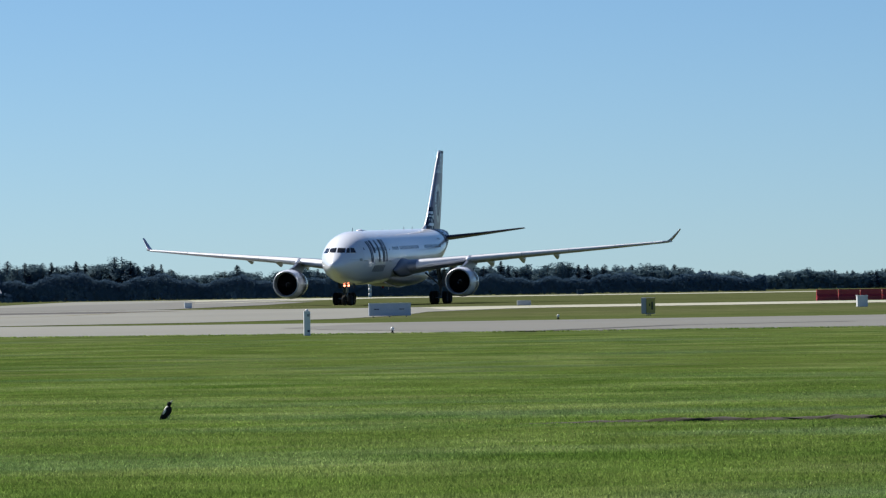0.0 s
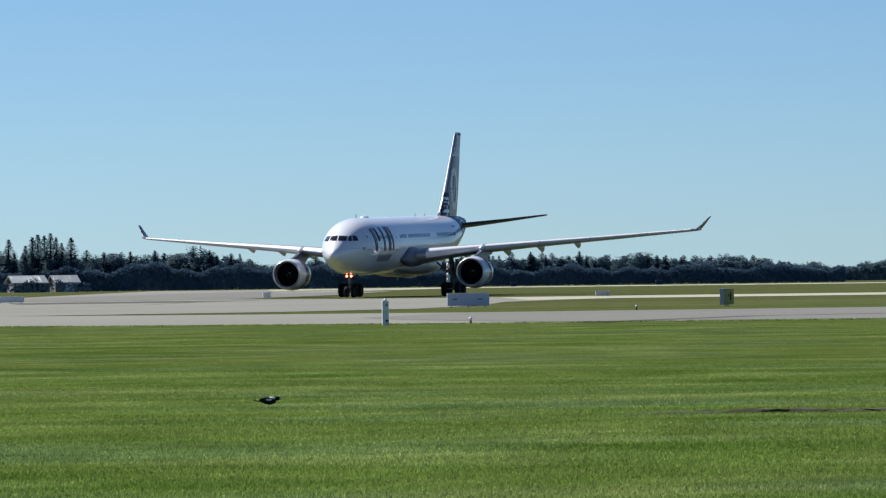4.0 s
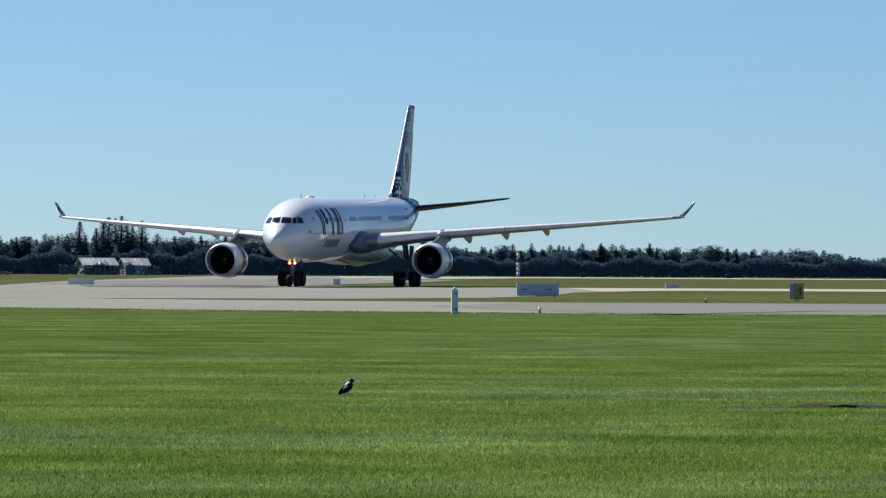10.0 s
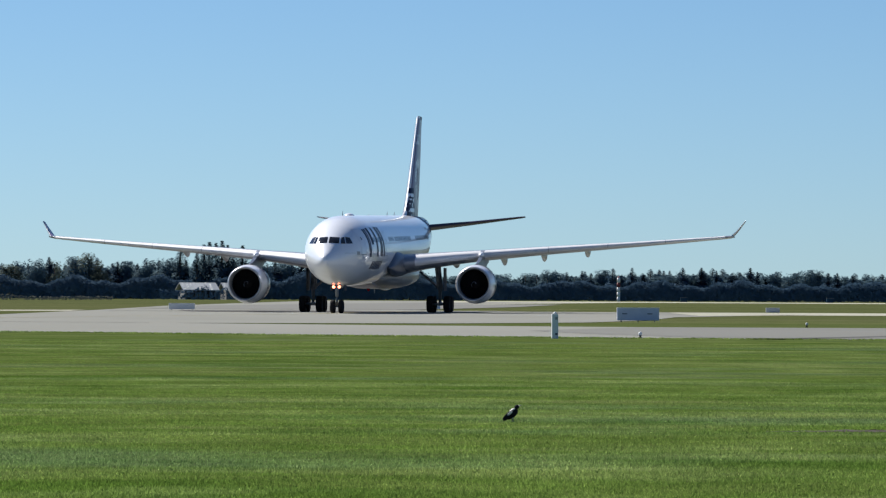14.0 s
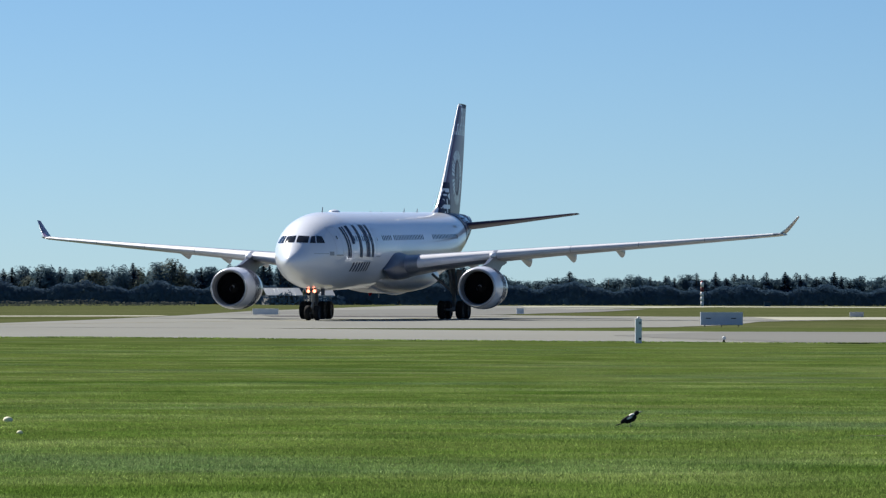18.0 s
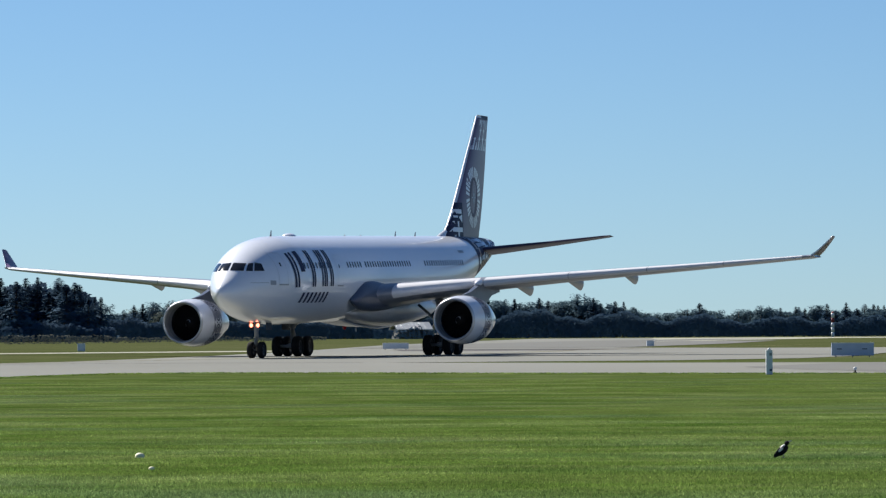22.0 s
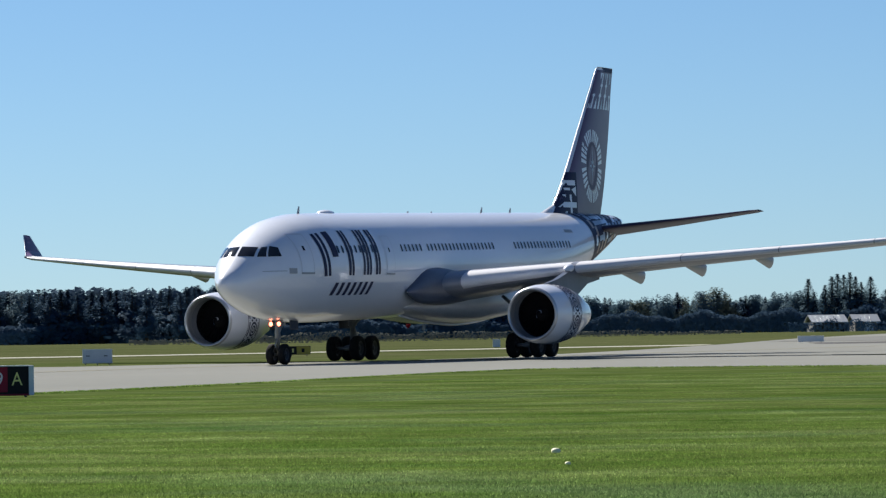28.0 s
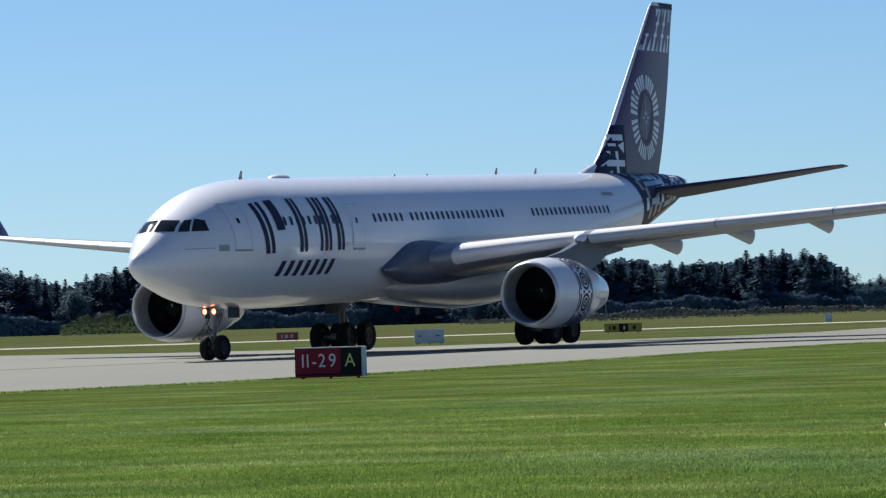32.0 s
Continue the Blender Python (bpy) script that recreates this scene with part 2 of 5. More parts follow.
def field_grass(name, blades=False):
    """Mown grass in long pale and dark bands; the standing blades take the ground's own colour."""
    m = bpy.data.materials.new(name)
    m.use_nodes = True
    nt = m.node_tree
    b = nt.nodes["Principled BSDF"]
    b.inputs["Roughness"].default_value = 0.95
    b.inputs["Specular IOR Level"].default_value = 0.0
    tc = nt.nodes.new("ShaderNodeTexCoord")

    def noise_tex(scale, sx, sy, detail=4, shift=0.0):
        mp = nt.nodes.new("ShaderNodeMapping")
        mp.inputs["Scale"].default_value = (sx, sy, 1)
        mp.inputs["Location"].default_value = (shift, shift * 0.7, 0)
        nt.links.new(tc.outputs["Object"], mp.inputs[0])
        n = nt.nodes.new("ShaderNodeTexNoise")
        n.inputs["Scale"].default_value, n.inputs["Detail"].default_value = scale, detail
        nt.links.new(mp.outputs[0], n.inputs["Vector"])
        return n.outputs[0]

    def ramp(src, stops):
        r = nt.nodes.new("ShaderNodeValToRGB")
        e = r.color_ramp.elements
        e[0].position, e[0].color = stops[0][0], (*stops[0][1], 1)
        e[1].position, e[1].color = stops[-1][0], (*stops[-1][1], 1)
        for p, c in stops[1:-1]:
            k = e.new(p)
            k.color = (*c, 1)
        nt.links.new(src, r.inputs[0])
        return r.outputs[0]

    def blend(fac, a, c, kind="MIX"):
        x = nt.nodes.new("ShaderNodeMix")
        x.data_type, x.blend_type = "RGBA", kind
        if isinstance(fac, float):
            x.inputs[0].default_value = fac
        else:
            nt.links.new(fac, x.inputs[0])
        nt.links.new(a, x.inputs[6])
        nt.links.new(c, x.inputs[7])
        return x.outputs[2]

    bands = ramp(noise_tex(1.0, 0.11, 0.22, 5), GRASS_BANDS)
    dry = ramp(noise_tex(1.0, 0.17, 0.26, 5, 7.0), [(0.50, (0, 0, 0)), (0.66, (0.85, 0.85, 0.85))])
    thatch = ramp(noise_tex(1.0, 0.9, 0.9, 4, 3.0), [(0.35, (0.076, 0.104, 0.032)), (0.65, (0.112, 0.138, 0.052))])
    c = blend(dry, bands, thatch)
    cool = ramp(noise_tex(1.0, 0.10, 0.18, 4, 19.0), [(0.51, (0, 0, 0)), (0.68, (0.6, 0.6, 0.6))])
    clover = ramp(noise_tex(1.0, 1.5, 1.2, 4, 5.0), [(0.35, (0.044, 0.074, 0.034)), (0.65, (0.074, 0.102, 0.052))])
    c = blend(cool, c, clover)
    lush = ramp(noise_tex(1.0, 0.16, 0.26, 4, 31.0), [(0.53, (0, 0, 0)), (0.70, (0.6, 0.6, 0.6))])
    deep = ramp(noise_tex(1.0, 1.1, 1.4, 4, 9.0), [(0.35, (0.018, 0.045, 0.006)), (0.65, (0.032, 0.064, 0.011))])
    c = blend(lush, c, deep)
    # the field beyond the taxiway changes to a duller colour with distance
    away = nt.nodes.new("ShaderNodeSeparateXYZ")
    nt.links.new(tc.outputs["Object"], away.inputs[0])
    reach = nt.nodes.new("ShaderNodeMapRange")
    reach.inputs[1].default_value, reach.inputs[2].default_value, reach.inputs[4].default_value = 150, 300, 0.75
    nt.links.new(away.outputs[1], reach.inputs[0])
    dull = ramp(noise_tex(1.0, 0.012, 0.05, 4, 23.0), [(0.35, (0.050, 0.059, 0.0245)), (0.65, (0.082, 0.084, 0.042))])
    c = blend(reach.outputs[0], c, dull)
    spots = ramp(noise_tex(1.0, 0.5, 0.35, 5), [(0.34, (0.84, 0.84, 0.90)), (0.66, (1.15, 1.12, 1.20))])
    c = blend(1.0, c, spots, "MULTIPLY")
    if blades:
        geo = nt.nodes.new("ShaderNodeNewGeometry")
        tone = ramp(geo.outputs["Random Per Island"], [(0.0, (1.75, 1.95, 1.65)), (0.6, (2.1, 2.3, 1.95)), (0.95, (2.6, 2.75, 2.3)), (1.0, (4.2, 4.2, 4.0))])
        c = blend(1.0, c, tone, "MULTIPLY")
        tr = nt.nodes.new("ShaderNodeBsdfTranslucent")
        nt.links.new(c, tr.inputs[0])
        ms = nt.nodes.new("ShaderNodeMixShader")
        ms.inputs[0].default_value = 0.6
        nt.links.new(b.outputs[0], ms.inputs[1])
        nt.links.new(tr.outputs[0], ms.inputs[2])
        nt.links.new(ms.outputs[0], nt.nodes["Material Output"].inputs[0])
    else:
        fine = ramp(noise_tex(1.0, 9.0, 5.0, 4), [(0.3, (0.7, 0.72, 0.7)), (0.7, (1.25, 1.25, 1.2))])
        c = blend(0.8, c, fine, "MULTIPLY")
    nt.links.new(c, b.inputs["Base Color"])
    return m


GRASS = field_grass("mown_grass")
BLADES = field_grass("grass_blades", True)
PAVE = material("taxiway_concrete", (0.218, 0.221, 0.203), 0.85, second=(0.172, 0.176, 0.162), scale=0.05, stretch=(1, 0.5, 1), fine=1.5, contrast=0.5, gloss=0.02)
ASPHALT = material("weathered_asphalt", (0.168, 0.170, 0.160), 0.85, second=(0.138, 0.140, 0.132), scale=0.06, stretch=(0.4, 1, 1), fine=2.0, contrast=0.5, gloss=0.04)
WORN = material("dark_worn_asphalt", (0.105, 0.102, 0.102), 0.85, second=(0.080, 0.078, 0.080), scale=0.08, stretch=(0.3, 1, 1), fine=1.0, contrast=0.5, gloss=0.02)
PALE = material("pale_runway_surface", (0.35, 0.35, 0.285), 0.85, second=(0.29, 0.29, 0.24), scale=0.03, fine=0.6, contrast=0.5, gloss=0.02)
CRACK = material("dark_bitumen_joint", (0.05, 0.05, 0.05), 0.8, second=(0.10, 0.10, 0.095), scale=2, gloss=0.04)
YELLOWLINE = material("yellow_marking", (0.22, 0.19, 0.08), 0.7, second=(0.17, 0.155, 0.09), scale=1, gloss=0.04)
EARTH = material("bare_earth", (0.036, 0.030, 0.016), 0.95, second=(0.020, 0.018, 0.010), scale=2, bump=0.4)
SIGNWHITE = material("weathered_white_enamel", (0.648, 0.666, 0.675), 0.45, second=(0.54, 0.567, 0.585), scale=2)
SIGNBLUE = material("pale_blue_enamel", (0.46, 0.51, 0.62), 0.5, second=(0.40, 0.45, 0.56), scale=2)
# muted grey for the far sign back, with haze put into the colour
FARGREY = material("haze_grey_panel", (0.34, 0.37, 0.41), 0.6, second=(0.29, 0.32, 0.36), scale=2)
TAILBLUE = material("pale_tail_blue", (0.36, 0.45, 0.55), 0.4, second=(0.29, 0.37, 0.46), scale=2)
SIGNRED = material("red_sign_face", (0.27, 0.011, 0.032), 0.5, second=(0.225, 0.010, 0.028), scale=3, gloss=0.2)
SIGNBLACK = material("black_sign_face", (0.010, 0.010, 0.012), 0.5, second=(0.016, 0.016, 0.018), scale=3, gloss=0.12)
DARKRED = material("faded_dark_red_face", (0.16, 0.02, 0.025), 0.6, second=(0.12, 0.018, 0.02), scale=3)
SIGNYELLOW = material("yellow_sign_face", (0.40, 0.31, 0.03), 0.5, second=(0.31, 0.24, 0.03), scale=3)
LETTERWHITE = material("white_legend", (0.72, 0.68, 0.70), 0.5)
LETTERYELLOW = material("yellow_legend", (0.72, 0.66, 0.22), 0.5)
BARRIERRED = material("red_barrier_plastic", (0.36, 0.016, 0.024), 0.45, second=(0.28, 0.013, 0.019), scale=2)
ORANGE = material("orange_cloth", (0.75, 0.22, 0.10), 0.8, second=(0.65, 0.18, 0.08), scale=4)
ROOFMETAL = material("pale_metal_roof", (0.40, 0.42, 0.43), 0.35, 0.3, second=(0.32, 0.34, 0.35), scale=0.6)
SHEDWALL = material("grey_shed_cladding", (0.16, 0.165, 0.165), 0.7, second=(0.12, 0.125, 0.125), scale=1)
BARK = material("bark", (0.09, 0.07, 0.05), 0.9, second=(0.05, 0.04, 0.03), scale=3)
# distance haze is put into the pine, broad and hedge leaf colours as blue
PINE = leafy("haze_blue_pine_needles", (0.030, 0.066, 0.110), (0.042, 0.082, 0.126), 0.22)
WILLOW = leafy("pale_willow_leaves", (0.064, 0.088, 0.080), (0.088, 0.112, 0.094), 0.3)
LEAF = leafy("haze_blue_broad_leaves", (0.044, 0.090, 0.124), (0.064, 0.110, 0.134), 0.25)
HEDGE = leafy("haze_blue_hedge_leaves", (0.030, 0.066, 0.110), (0.040, 0.080, 0.122), 0.2)
SCRUB = leafy("dry_scrub", (0.115, 0.130, 0.110), (0.150, 0.155, 0.130))
PETAL = material("white_petal", (0.82, 0.80, 0.62), 0.7, second=(0.7, 0.68, 0.4), scale=30)
FEATHERBLACK = material("black_feathers", (0.010, 0.010, 0.012), 0.85, second=(0.016, 0.016, 0.02), scale=30, gloss=0.08)
FEATHERWHITE = material("white_feathers", (0.78, 0.76, 0.70), 0.7, second=(0.65, 0.63, 0.58), scale=30)
BEAKGREY = material("grey_beak", (0.25, 0.26, 0.28), 0.4)


# ---- mesh helpers ----
def mesh_from(name, verts, faces, mat, smooth=True):
    me = bpy.data.meshes.new(name)
    me.from_pydata([tuple(v) for v in verts], [], faces)
    me.materials.append(mat)
    if smooth:
        me.polygons.foreach_set("use_smooth", [True] * len(me.polygons))
    me.update()
    return me


def part(name, shape, mat, parent, label=""):
    """One mesh object under a thing or a part; shape is a bmesh, a mesh or (verts, faces[, smooth])."""
    if isinstance(shape, bpy.types.Mesh):
        me = shape
    elif isinstance(shape, tuple):
        me = mesh_from(name, shape[0], shape[1], mat, shape[2] if len(shape) > 2 else True)
    else:
        me = bpy.data.meshes.new(name)
        shape.to_mesh(me)
        shape.free()
        me.materials.append(mat)
    ob = new(name, me)
    ob.parent = parent
    if label:
        tagged(ob, label)
    return ob


def thing(name, label, category, group="", kind="", m=None):
    ob = tagged(new(name), label, category, group, kind)
    if m is not None:
        ob.matrix_world = m
    return ob


def box_bm(sx, sy, sz, centre=(0, 0, 0), bevel=0.0):
    bm = bmesh.new()
    bmesh.ops.create_cube(bm, size=1)
    bmesh.ops.scale(bm, vec=(sx, sy, sz), verts=bm.verts)
    if bevel:
        bmesh.ops.bevel(bm, geom=bm.edges[:], offset=bevel, segments=2, affect="EDGES", profile=0.6)
    bmesh.ops.translate(bm, vec=centre, verts=bm.verts)
    return bm


def tube(points, radii, sides=12, cap=True):
    """A round bar through points, with a radius at each."""
    verts, faces = [], []
    pts = [Vector(p) for p in points]
    for i, p in enumerate(pts):
        d = (pts[min(i + 1, len(pts) - 1)] - pts[max(i - 1, 0)]).normalized()
        u = d.cross(Vector((0.31, 0.27, 0.91)))
        if u.length < 0.1:
            u = d.cross(Vector((1, 0, 0)))
        u.normalize()
        v = d.cross(u)
        for k in range(sides):
            a = 2 * math.pi * k / sides
            verts.append(p + (u * math.cos(a) + v * math.sin(a)) * radii[i])
    for i in range(len(pts) - 1):
        for k in range(sides):
            k2 = (k + 1) % sides
            faces.append((i * sides + k, i * sides + k2, (i + 1) * sides + k2, (i + 1) * sides + k))
    if cap:
        faces.append(tuple(range(sides - 1, -1, -1)))
        n = (len(pts) - 1) * sides
        faces.append(tuple(range(n, n + sides)))
    return verts, faces


def lathe(profile, sides=32, axis="x", centre=(0, 0, 0), closed=False):
    """A turned body: rows of (along, radius) about an axis."""
    verts, faces = [], []
    n = len(profile)
    for a, r in profile:
        for k in range(sides):
            t = 2 * math.pi * k / sides
            c, s = r * math.cos(t), r * math.sin(t)
            v = (a, c, s) if axis == "x" else (c, a, s) if axis == "y" else (c, s, a)
            verts.append((v[0] + centre[0], v[1] + centre[1], v[2] + centre[2]))
    for i in range(n if closed else n - 1):
        j = (i + 1) % n
        for k in range(sides):
            k2 = (k + 1) % sides
            faces.append((i * sides + k, i * sides + k2, j * sides + k2, j * sides + k))
    return verts, faces


def grid_faces(rows, cols, wrap=False):
    faces = []
    for i in range(rows - 1):
        for k in range(cols if wrap else cols - 1):
            k2 = (k + 1) % cols
            faces.append((i * cols + k, i * cols + k2, (i + 1) * cols + k2, (i + 1) * cols + k))
    return faces


def ellipsoid(c, r, turn=0.0, n=10, m=16):
    v = []
    for i in range(n + 1):
        u = -math.pi / 2 + math.pi * i / n
        for k in range(m):
            w = 2 * math.pi * k / m
            x, y, z = r[0] * math.sin(u), r[1] * math.cos(u) * math.cos(w), r[2] * math.cos(u) * math.sin(w)
            v.append((c[0] + x * math.cos(turn) - z * math.sin(turn), c[1] + y, c[2] + x * math.sin(turn) + z * math.cos(turn)))
    return v, grid_faces(n + 1, m, True)


def flat(points, z):
    return [(x, y, z) for x, y in points], [tuple(range(len(points)))], False

# ---- the field: grass, taxiways, runway ----
def ground_sheet():
    xs = [-6000, -1500, -400, -150, -60, 0, 60, 150, 400, 1500, 6000]
    ys = [-6000, -1500, -300, -50, 30, 60, 90, 120, 160, 240, 320, 450, 700, 1000, 2000, 7000]
    v = [(x, y, 0.0) for y in ys for x in xs]
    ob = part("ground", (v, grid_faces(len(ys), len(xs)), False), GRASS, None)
    tagged(ob, "mown green airfield grass in pale and dark bands", "grass", kind="structure")


def pavements():
    taxiway = [(260, 158), (130, 160), (60, 165), (28, 167), (10, 170), (-5, 177), (-11, 181.5), (-16.5, 184.5), (-20.4, 182), (-22.6, 172), (-24.4, 158), (-25.6, 147), (-27.3, 136), (-29, 127.5), (-31.4, 118.5), (-36, 108), (-52, 75), (-80, 10)]
    taxiway += [(-170, 10), (-150, 220), (-115, 268), (-85, 258), (-62, 234), (-50, 230), (-41, 240), (-34, 245), (-31, 257), (-29, 284), (-27.5, 312), (-26, 394), (-26, 513), (-22, 640), (-14, 858),
               (10, 868), (18, 720), (8, 600), (0, 530), (-5, 470), (-5, 440), (3, 418), (12, 402), (20, 399), (40, 402), (130, 401), (300, 399), (300, 352), (130, 357), (60, 360), (30, 356), (20, 320), (16, 282), (11, 258), (3, 245), (-12, 238),
               (0, 229), (12, 225), (40, 227), (130, 229), (260, 232)]
    ob = part("taxiway", flat(taxiway, 0.02), PAVE, None)
    tagged(ob, "pale concrete taxiway junction with worn joints", "taxiway", kind="structure")
    # darker asphalt of the crossing strip
    strip = [(260, 160), (130, 162), (60, 167), (28, 169), (12, 172), (8, 186), (6, 200), (12, 223), (40, 225), (130, 227), (260, 230)]
    tagged(part("pavement", flat(strip, 0.03), ASPHALT, None), "grey asphalt strip beside the concrete", "pavement", kind="structure")
    far = [(-27, 372), (-44, 354), (-56, 340), (-68, 325), (-84, 314), (-110, 312), (-320, 306), (-320, 324), (-110, 330), (-84, 332), (-68, 343), (-56, 358), (-44, 373), (-27, 392)]
    tagged(part("runway", flat(far, 0.024), PALE, None), "pale sunlit runway surface crossing the grass", "runway", kind="structure")
    # the cream overlay carries the glare on this branch of the pavement
    cross = [(23, 340), (31, 354.5), (60, 357), (130, 354), (300, 349), (300, 396), (130, 398), (40, 399), (24, 395)]
    tagged(part("runway", flat(cross, 0.028), PALE, None), "cream strip of runway across the grass, glare put into its colour", "runway", kind="structure")
    edge = [(6, 575), (13, 640), (24, 700), (42, 800), (120, 790), (600, 780), (600, 850), (120, 860), (46, 880), (8, 866), (8, 720)]
    tagged(part("road", flat(edge, 0.024), PALE, None), "pale perimeter road before the trees", "road", kind="structure")
    worn = [(-25, 428), (-12, 415), (2, 428), (14, 520), (24, 640), (10, 640), (-4, 540), (-16, 470)]
    tagged(part("pavement_patch", flat(worn, 0.036), ASPHALT, None), "worn grey asphalt patch on the taxiway", "pavement", kind="structure")
    dark = [(-17, 370), (-3, 371), (3, 392), (-5, 400), (-19, 394)]
    tagged(part("pavement_patch", flat(dark, 0.033), WORN, None), "dark worn asphalt patch on the taxiway", "pavement", kind="structure")
    old = [(-24, 440), (-14, 436), (-6, 520), (8, 640), (30, 760), (16, 770), (-8, 640), (-22, 520)]
    tagged(part("pavement_patch", flat(old, 0.03), ASPHALT, None), "darker asphalt patch on the taxiway", "pavement", kind="structure")


def stripe(points, width, z, mat, name, label, category):
    """A narrow band along a line on the ground."""
    v, f = [], []
    pts = [Vector((x, y, z)) for x, y in points]
    for i, p in enumerate(pts):
        d = (pts[min(i + 1, len(pts) - 1)] - pts[max(i - 1, 0)]).normalized()
        n = Vector((-d.y, d.x, 0)) * width / 2
        v += [p + n, p - n]
    for i in range(len(pts) - 1):
        f.append((2 * i, 2 * i + 1, 2 * i + 3, 2 * i + 2))
    ob = part(name, (v, f, False), mat, None)
    return tagged(ob, label, category, kind="structure")


def markings():
    line = [(r[1], r[2]) for r in TAXI]
    stripe(line + [(-62, 130), (-75, 80)], 0.45, 0.034, YELLOWLINE, "centre_line", "worn yellow taxiway centre line", "marking")
    stripe([(-13, 238), (-24, 240), (-40, 236)], 0.8, 0.034, CRACK, "joint", "dark sealed joint across the concrete", "joint")
    stripe([(14, 168.6), (18, 176), (22, 185), (30, 190)], 1.2, 0.036, CRACK, "tyre_mark", "dark curved tyre mark on asphalt", "marking")


ground_sheet()
pavements()
markings()


def blade_mesh(name, x, y, tall, wide, seed, label):
    """Three thin leaning blades at each place, joined."""
    rng = np.random.default_rng(seed)
    n = len(x)
    verts = np.empty((n, 3, 3, 3))
    for b in range(3):
        a = rng.random(n) * 6.283
        off = (rng.random((n, 2)) - 0.5) * 0.09
        cx, cy = x + off[:, 0], y + off[:, 1]
        lean = (rng.random((n, 2)) - 0.5) * tall[:, None] * 1.3
        verts[:, b, 0] = np.stack([cx - np.cos(a) * wide, cy - np.sin(a) * wide, np.full(n, -0.003)], 1)
        verts[:, b, 1] = np.stack([cx + np.cos(a) * wide, cy + np.sin(a) * wide, np.full(n, -0.003)], 1)
        verts[:, b, 2] = np.stack([cx + lean[:, 0], cy + lean[:, 1], tall], 1)
    flatv = verts.reshape(-1, 3)
    me = bpy.data.meshes.new(name)
    count = len(flatv) // 3
    me.vertices.add(len(flatv))
    me.vertices.foreach_set("co", flatv.ravel())
    me.loops.add(len(flatv))
    me.loops.foreach_set("vertex_index", np.arange(len(flatv)))
    me.polygons.add(count)
    me.polygons.foreach_set("loop_start", np.arange(count) * 3)
    me.materials.append(BLADES)
    me.update()
    me.validate()
    tagged(new(name, me), label, "grass", kind="stuff")


def grass_blades():
    """Short standing grass, thick near the camera and thinning away with distance."""
    rng = np.random.default_rng(5)
    total = 640000
    u = rng.random(total)
    dist = np.where(rng.random(total) < 0.74, 31 + 60 * u ** 1.55, 75 + 105 * u)
    az = np.radians(rng.uniform(-10.5, 18.2, total))
    x, y = -np.sin(az) * dist, np.cos(az) * dist
    patch = 0.5 + 0.5 * np.sin(x * 0.55 + 2 * np.sin(y * 0.31)) * np.sin(y * 0.75 + 1.3 + np.sin(x * 0.4))
    keep = ~((x < -15 - 0.18 * (180 - dist)) & (dist > 100)) & (y < 156)
    x, y, dist, patch = x[keep], y[keep], dist[keep], patch[keep]
    total = len(x)
    far = np.clip(dist / 55, 0.65, 2.4)
    near = np.clip((115 - dist) / 70, 0.35, 1.0)
    tall = (0.007 + 0.018 * rng.random(total) ** 1.6 + 0.009 * patch) * near
    tall[rng.random(total) < 0.012] *= 1.9
    wide = (0.004 + 0.006 * rng.random(total)) * far
    blade_mesh("grass_blades", x, y, tall, wide, 6, "short green grass blades standing on the field")
    # the unmown lip along the taxiway's near edge
    edge = [(130, 159.7), (60, 164.7), (28, 166.7), (10, 169.7), (-5, 176.7), (-11, 181.2), (-16.5, 184.1), (-20, 181.6), (-22.2, 171.8), (-24, 157.8), (-25.2, 146.8), (-26.9, 135.8), (-28.6, 127.3), (-31, 118.3), (-35.5, 108)]
    xs, ys = [], []
    for (x0, y0), (x1, y1) in zip(edge[:-1], edge[1:]):
        k = int(math.hypot(x1 - x0, y1 - y0) * 70)
        q = rng.random(k)
        xs.append(x0 + (x1 - x0) * q)
        ys.append(y0 + (y1 - y0) * q + rng.normal(0, 0.18, k) - 0.15)
    x, y = np.concatenate(xs), np.concatenate(ys)
    blade_mesh("grass_edge", x, y, 0.03 + 0.045 * rng.random(len(x)), 0.012 + 0.012 * rng.random(len(x)), 7, "taller grass along the taxiway's edge")


grass_blades()

# ---- the airliner: local x forward, y to its left, z up, origin under the nose gear ----
NOSE = 6.67
# station, top, bottom, half width
FUSE = [(0.0, 4.10, 4.04, 0.03), (0.08, 4.30, 3.86, 0.20), (0.3, 4.52, 3.66, 0.40), (1.0, 4.96, 3.34, 0.80), (1.6, 5.38, 3.16, 1.13), (2.3, 5.90, 2.95, 1.46), (3.0, 6.22, 2.77, 1.73), (4.0, 6.69, 2.52, 2.06), (5.0, 7.07, 2.35, 2.29),
        (6.5, 7.43, 2.20, 2.53), (9.0, 7.70, 2.12, 2.75), (12, 7.75, 2.11, 2.82), (24, 7.75, 2.11, 2.82), (34, 7.75, 2.11, 2.82), (38.5, 7.75, 2.18, 2.80), (42, 7.75, 2.60, 2.70), (46, 7.74, 3.42, 2.36),
        (50, 7.70, 4.45, 1.86), (54, 7.64, 5.50, 1.24), (56.5, 7.55, 6.20, 0.74), (57.9, 7.42, 6.85, 0.36)]
SLOPE = 0.0178   # the airliner sits a little nose-down


def rise(s):
    return SLOPE * (max(0.0, s - 10) + (0.25 * (s - 8) ** 2 / 4 if 8 < s < 10 else 0.0))


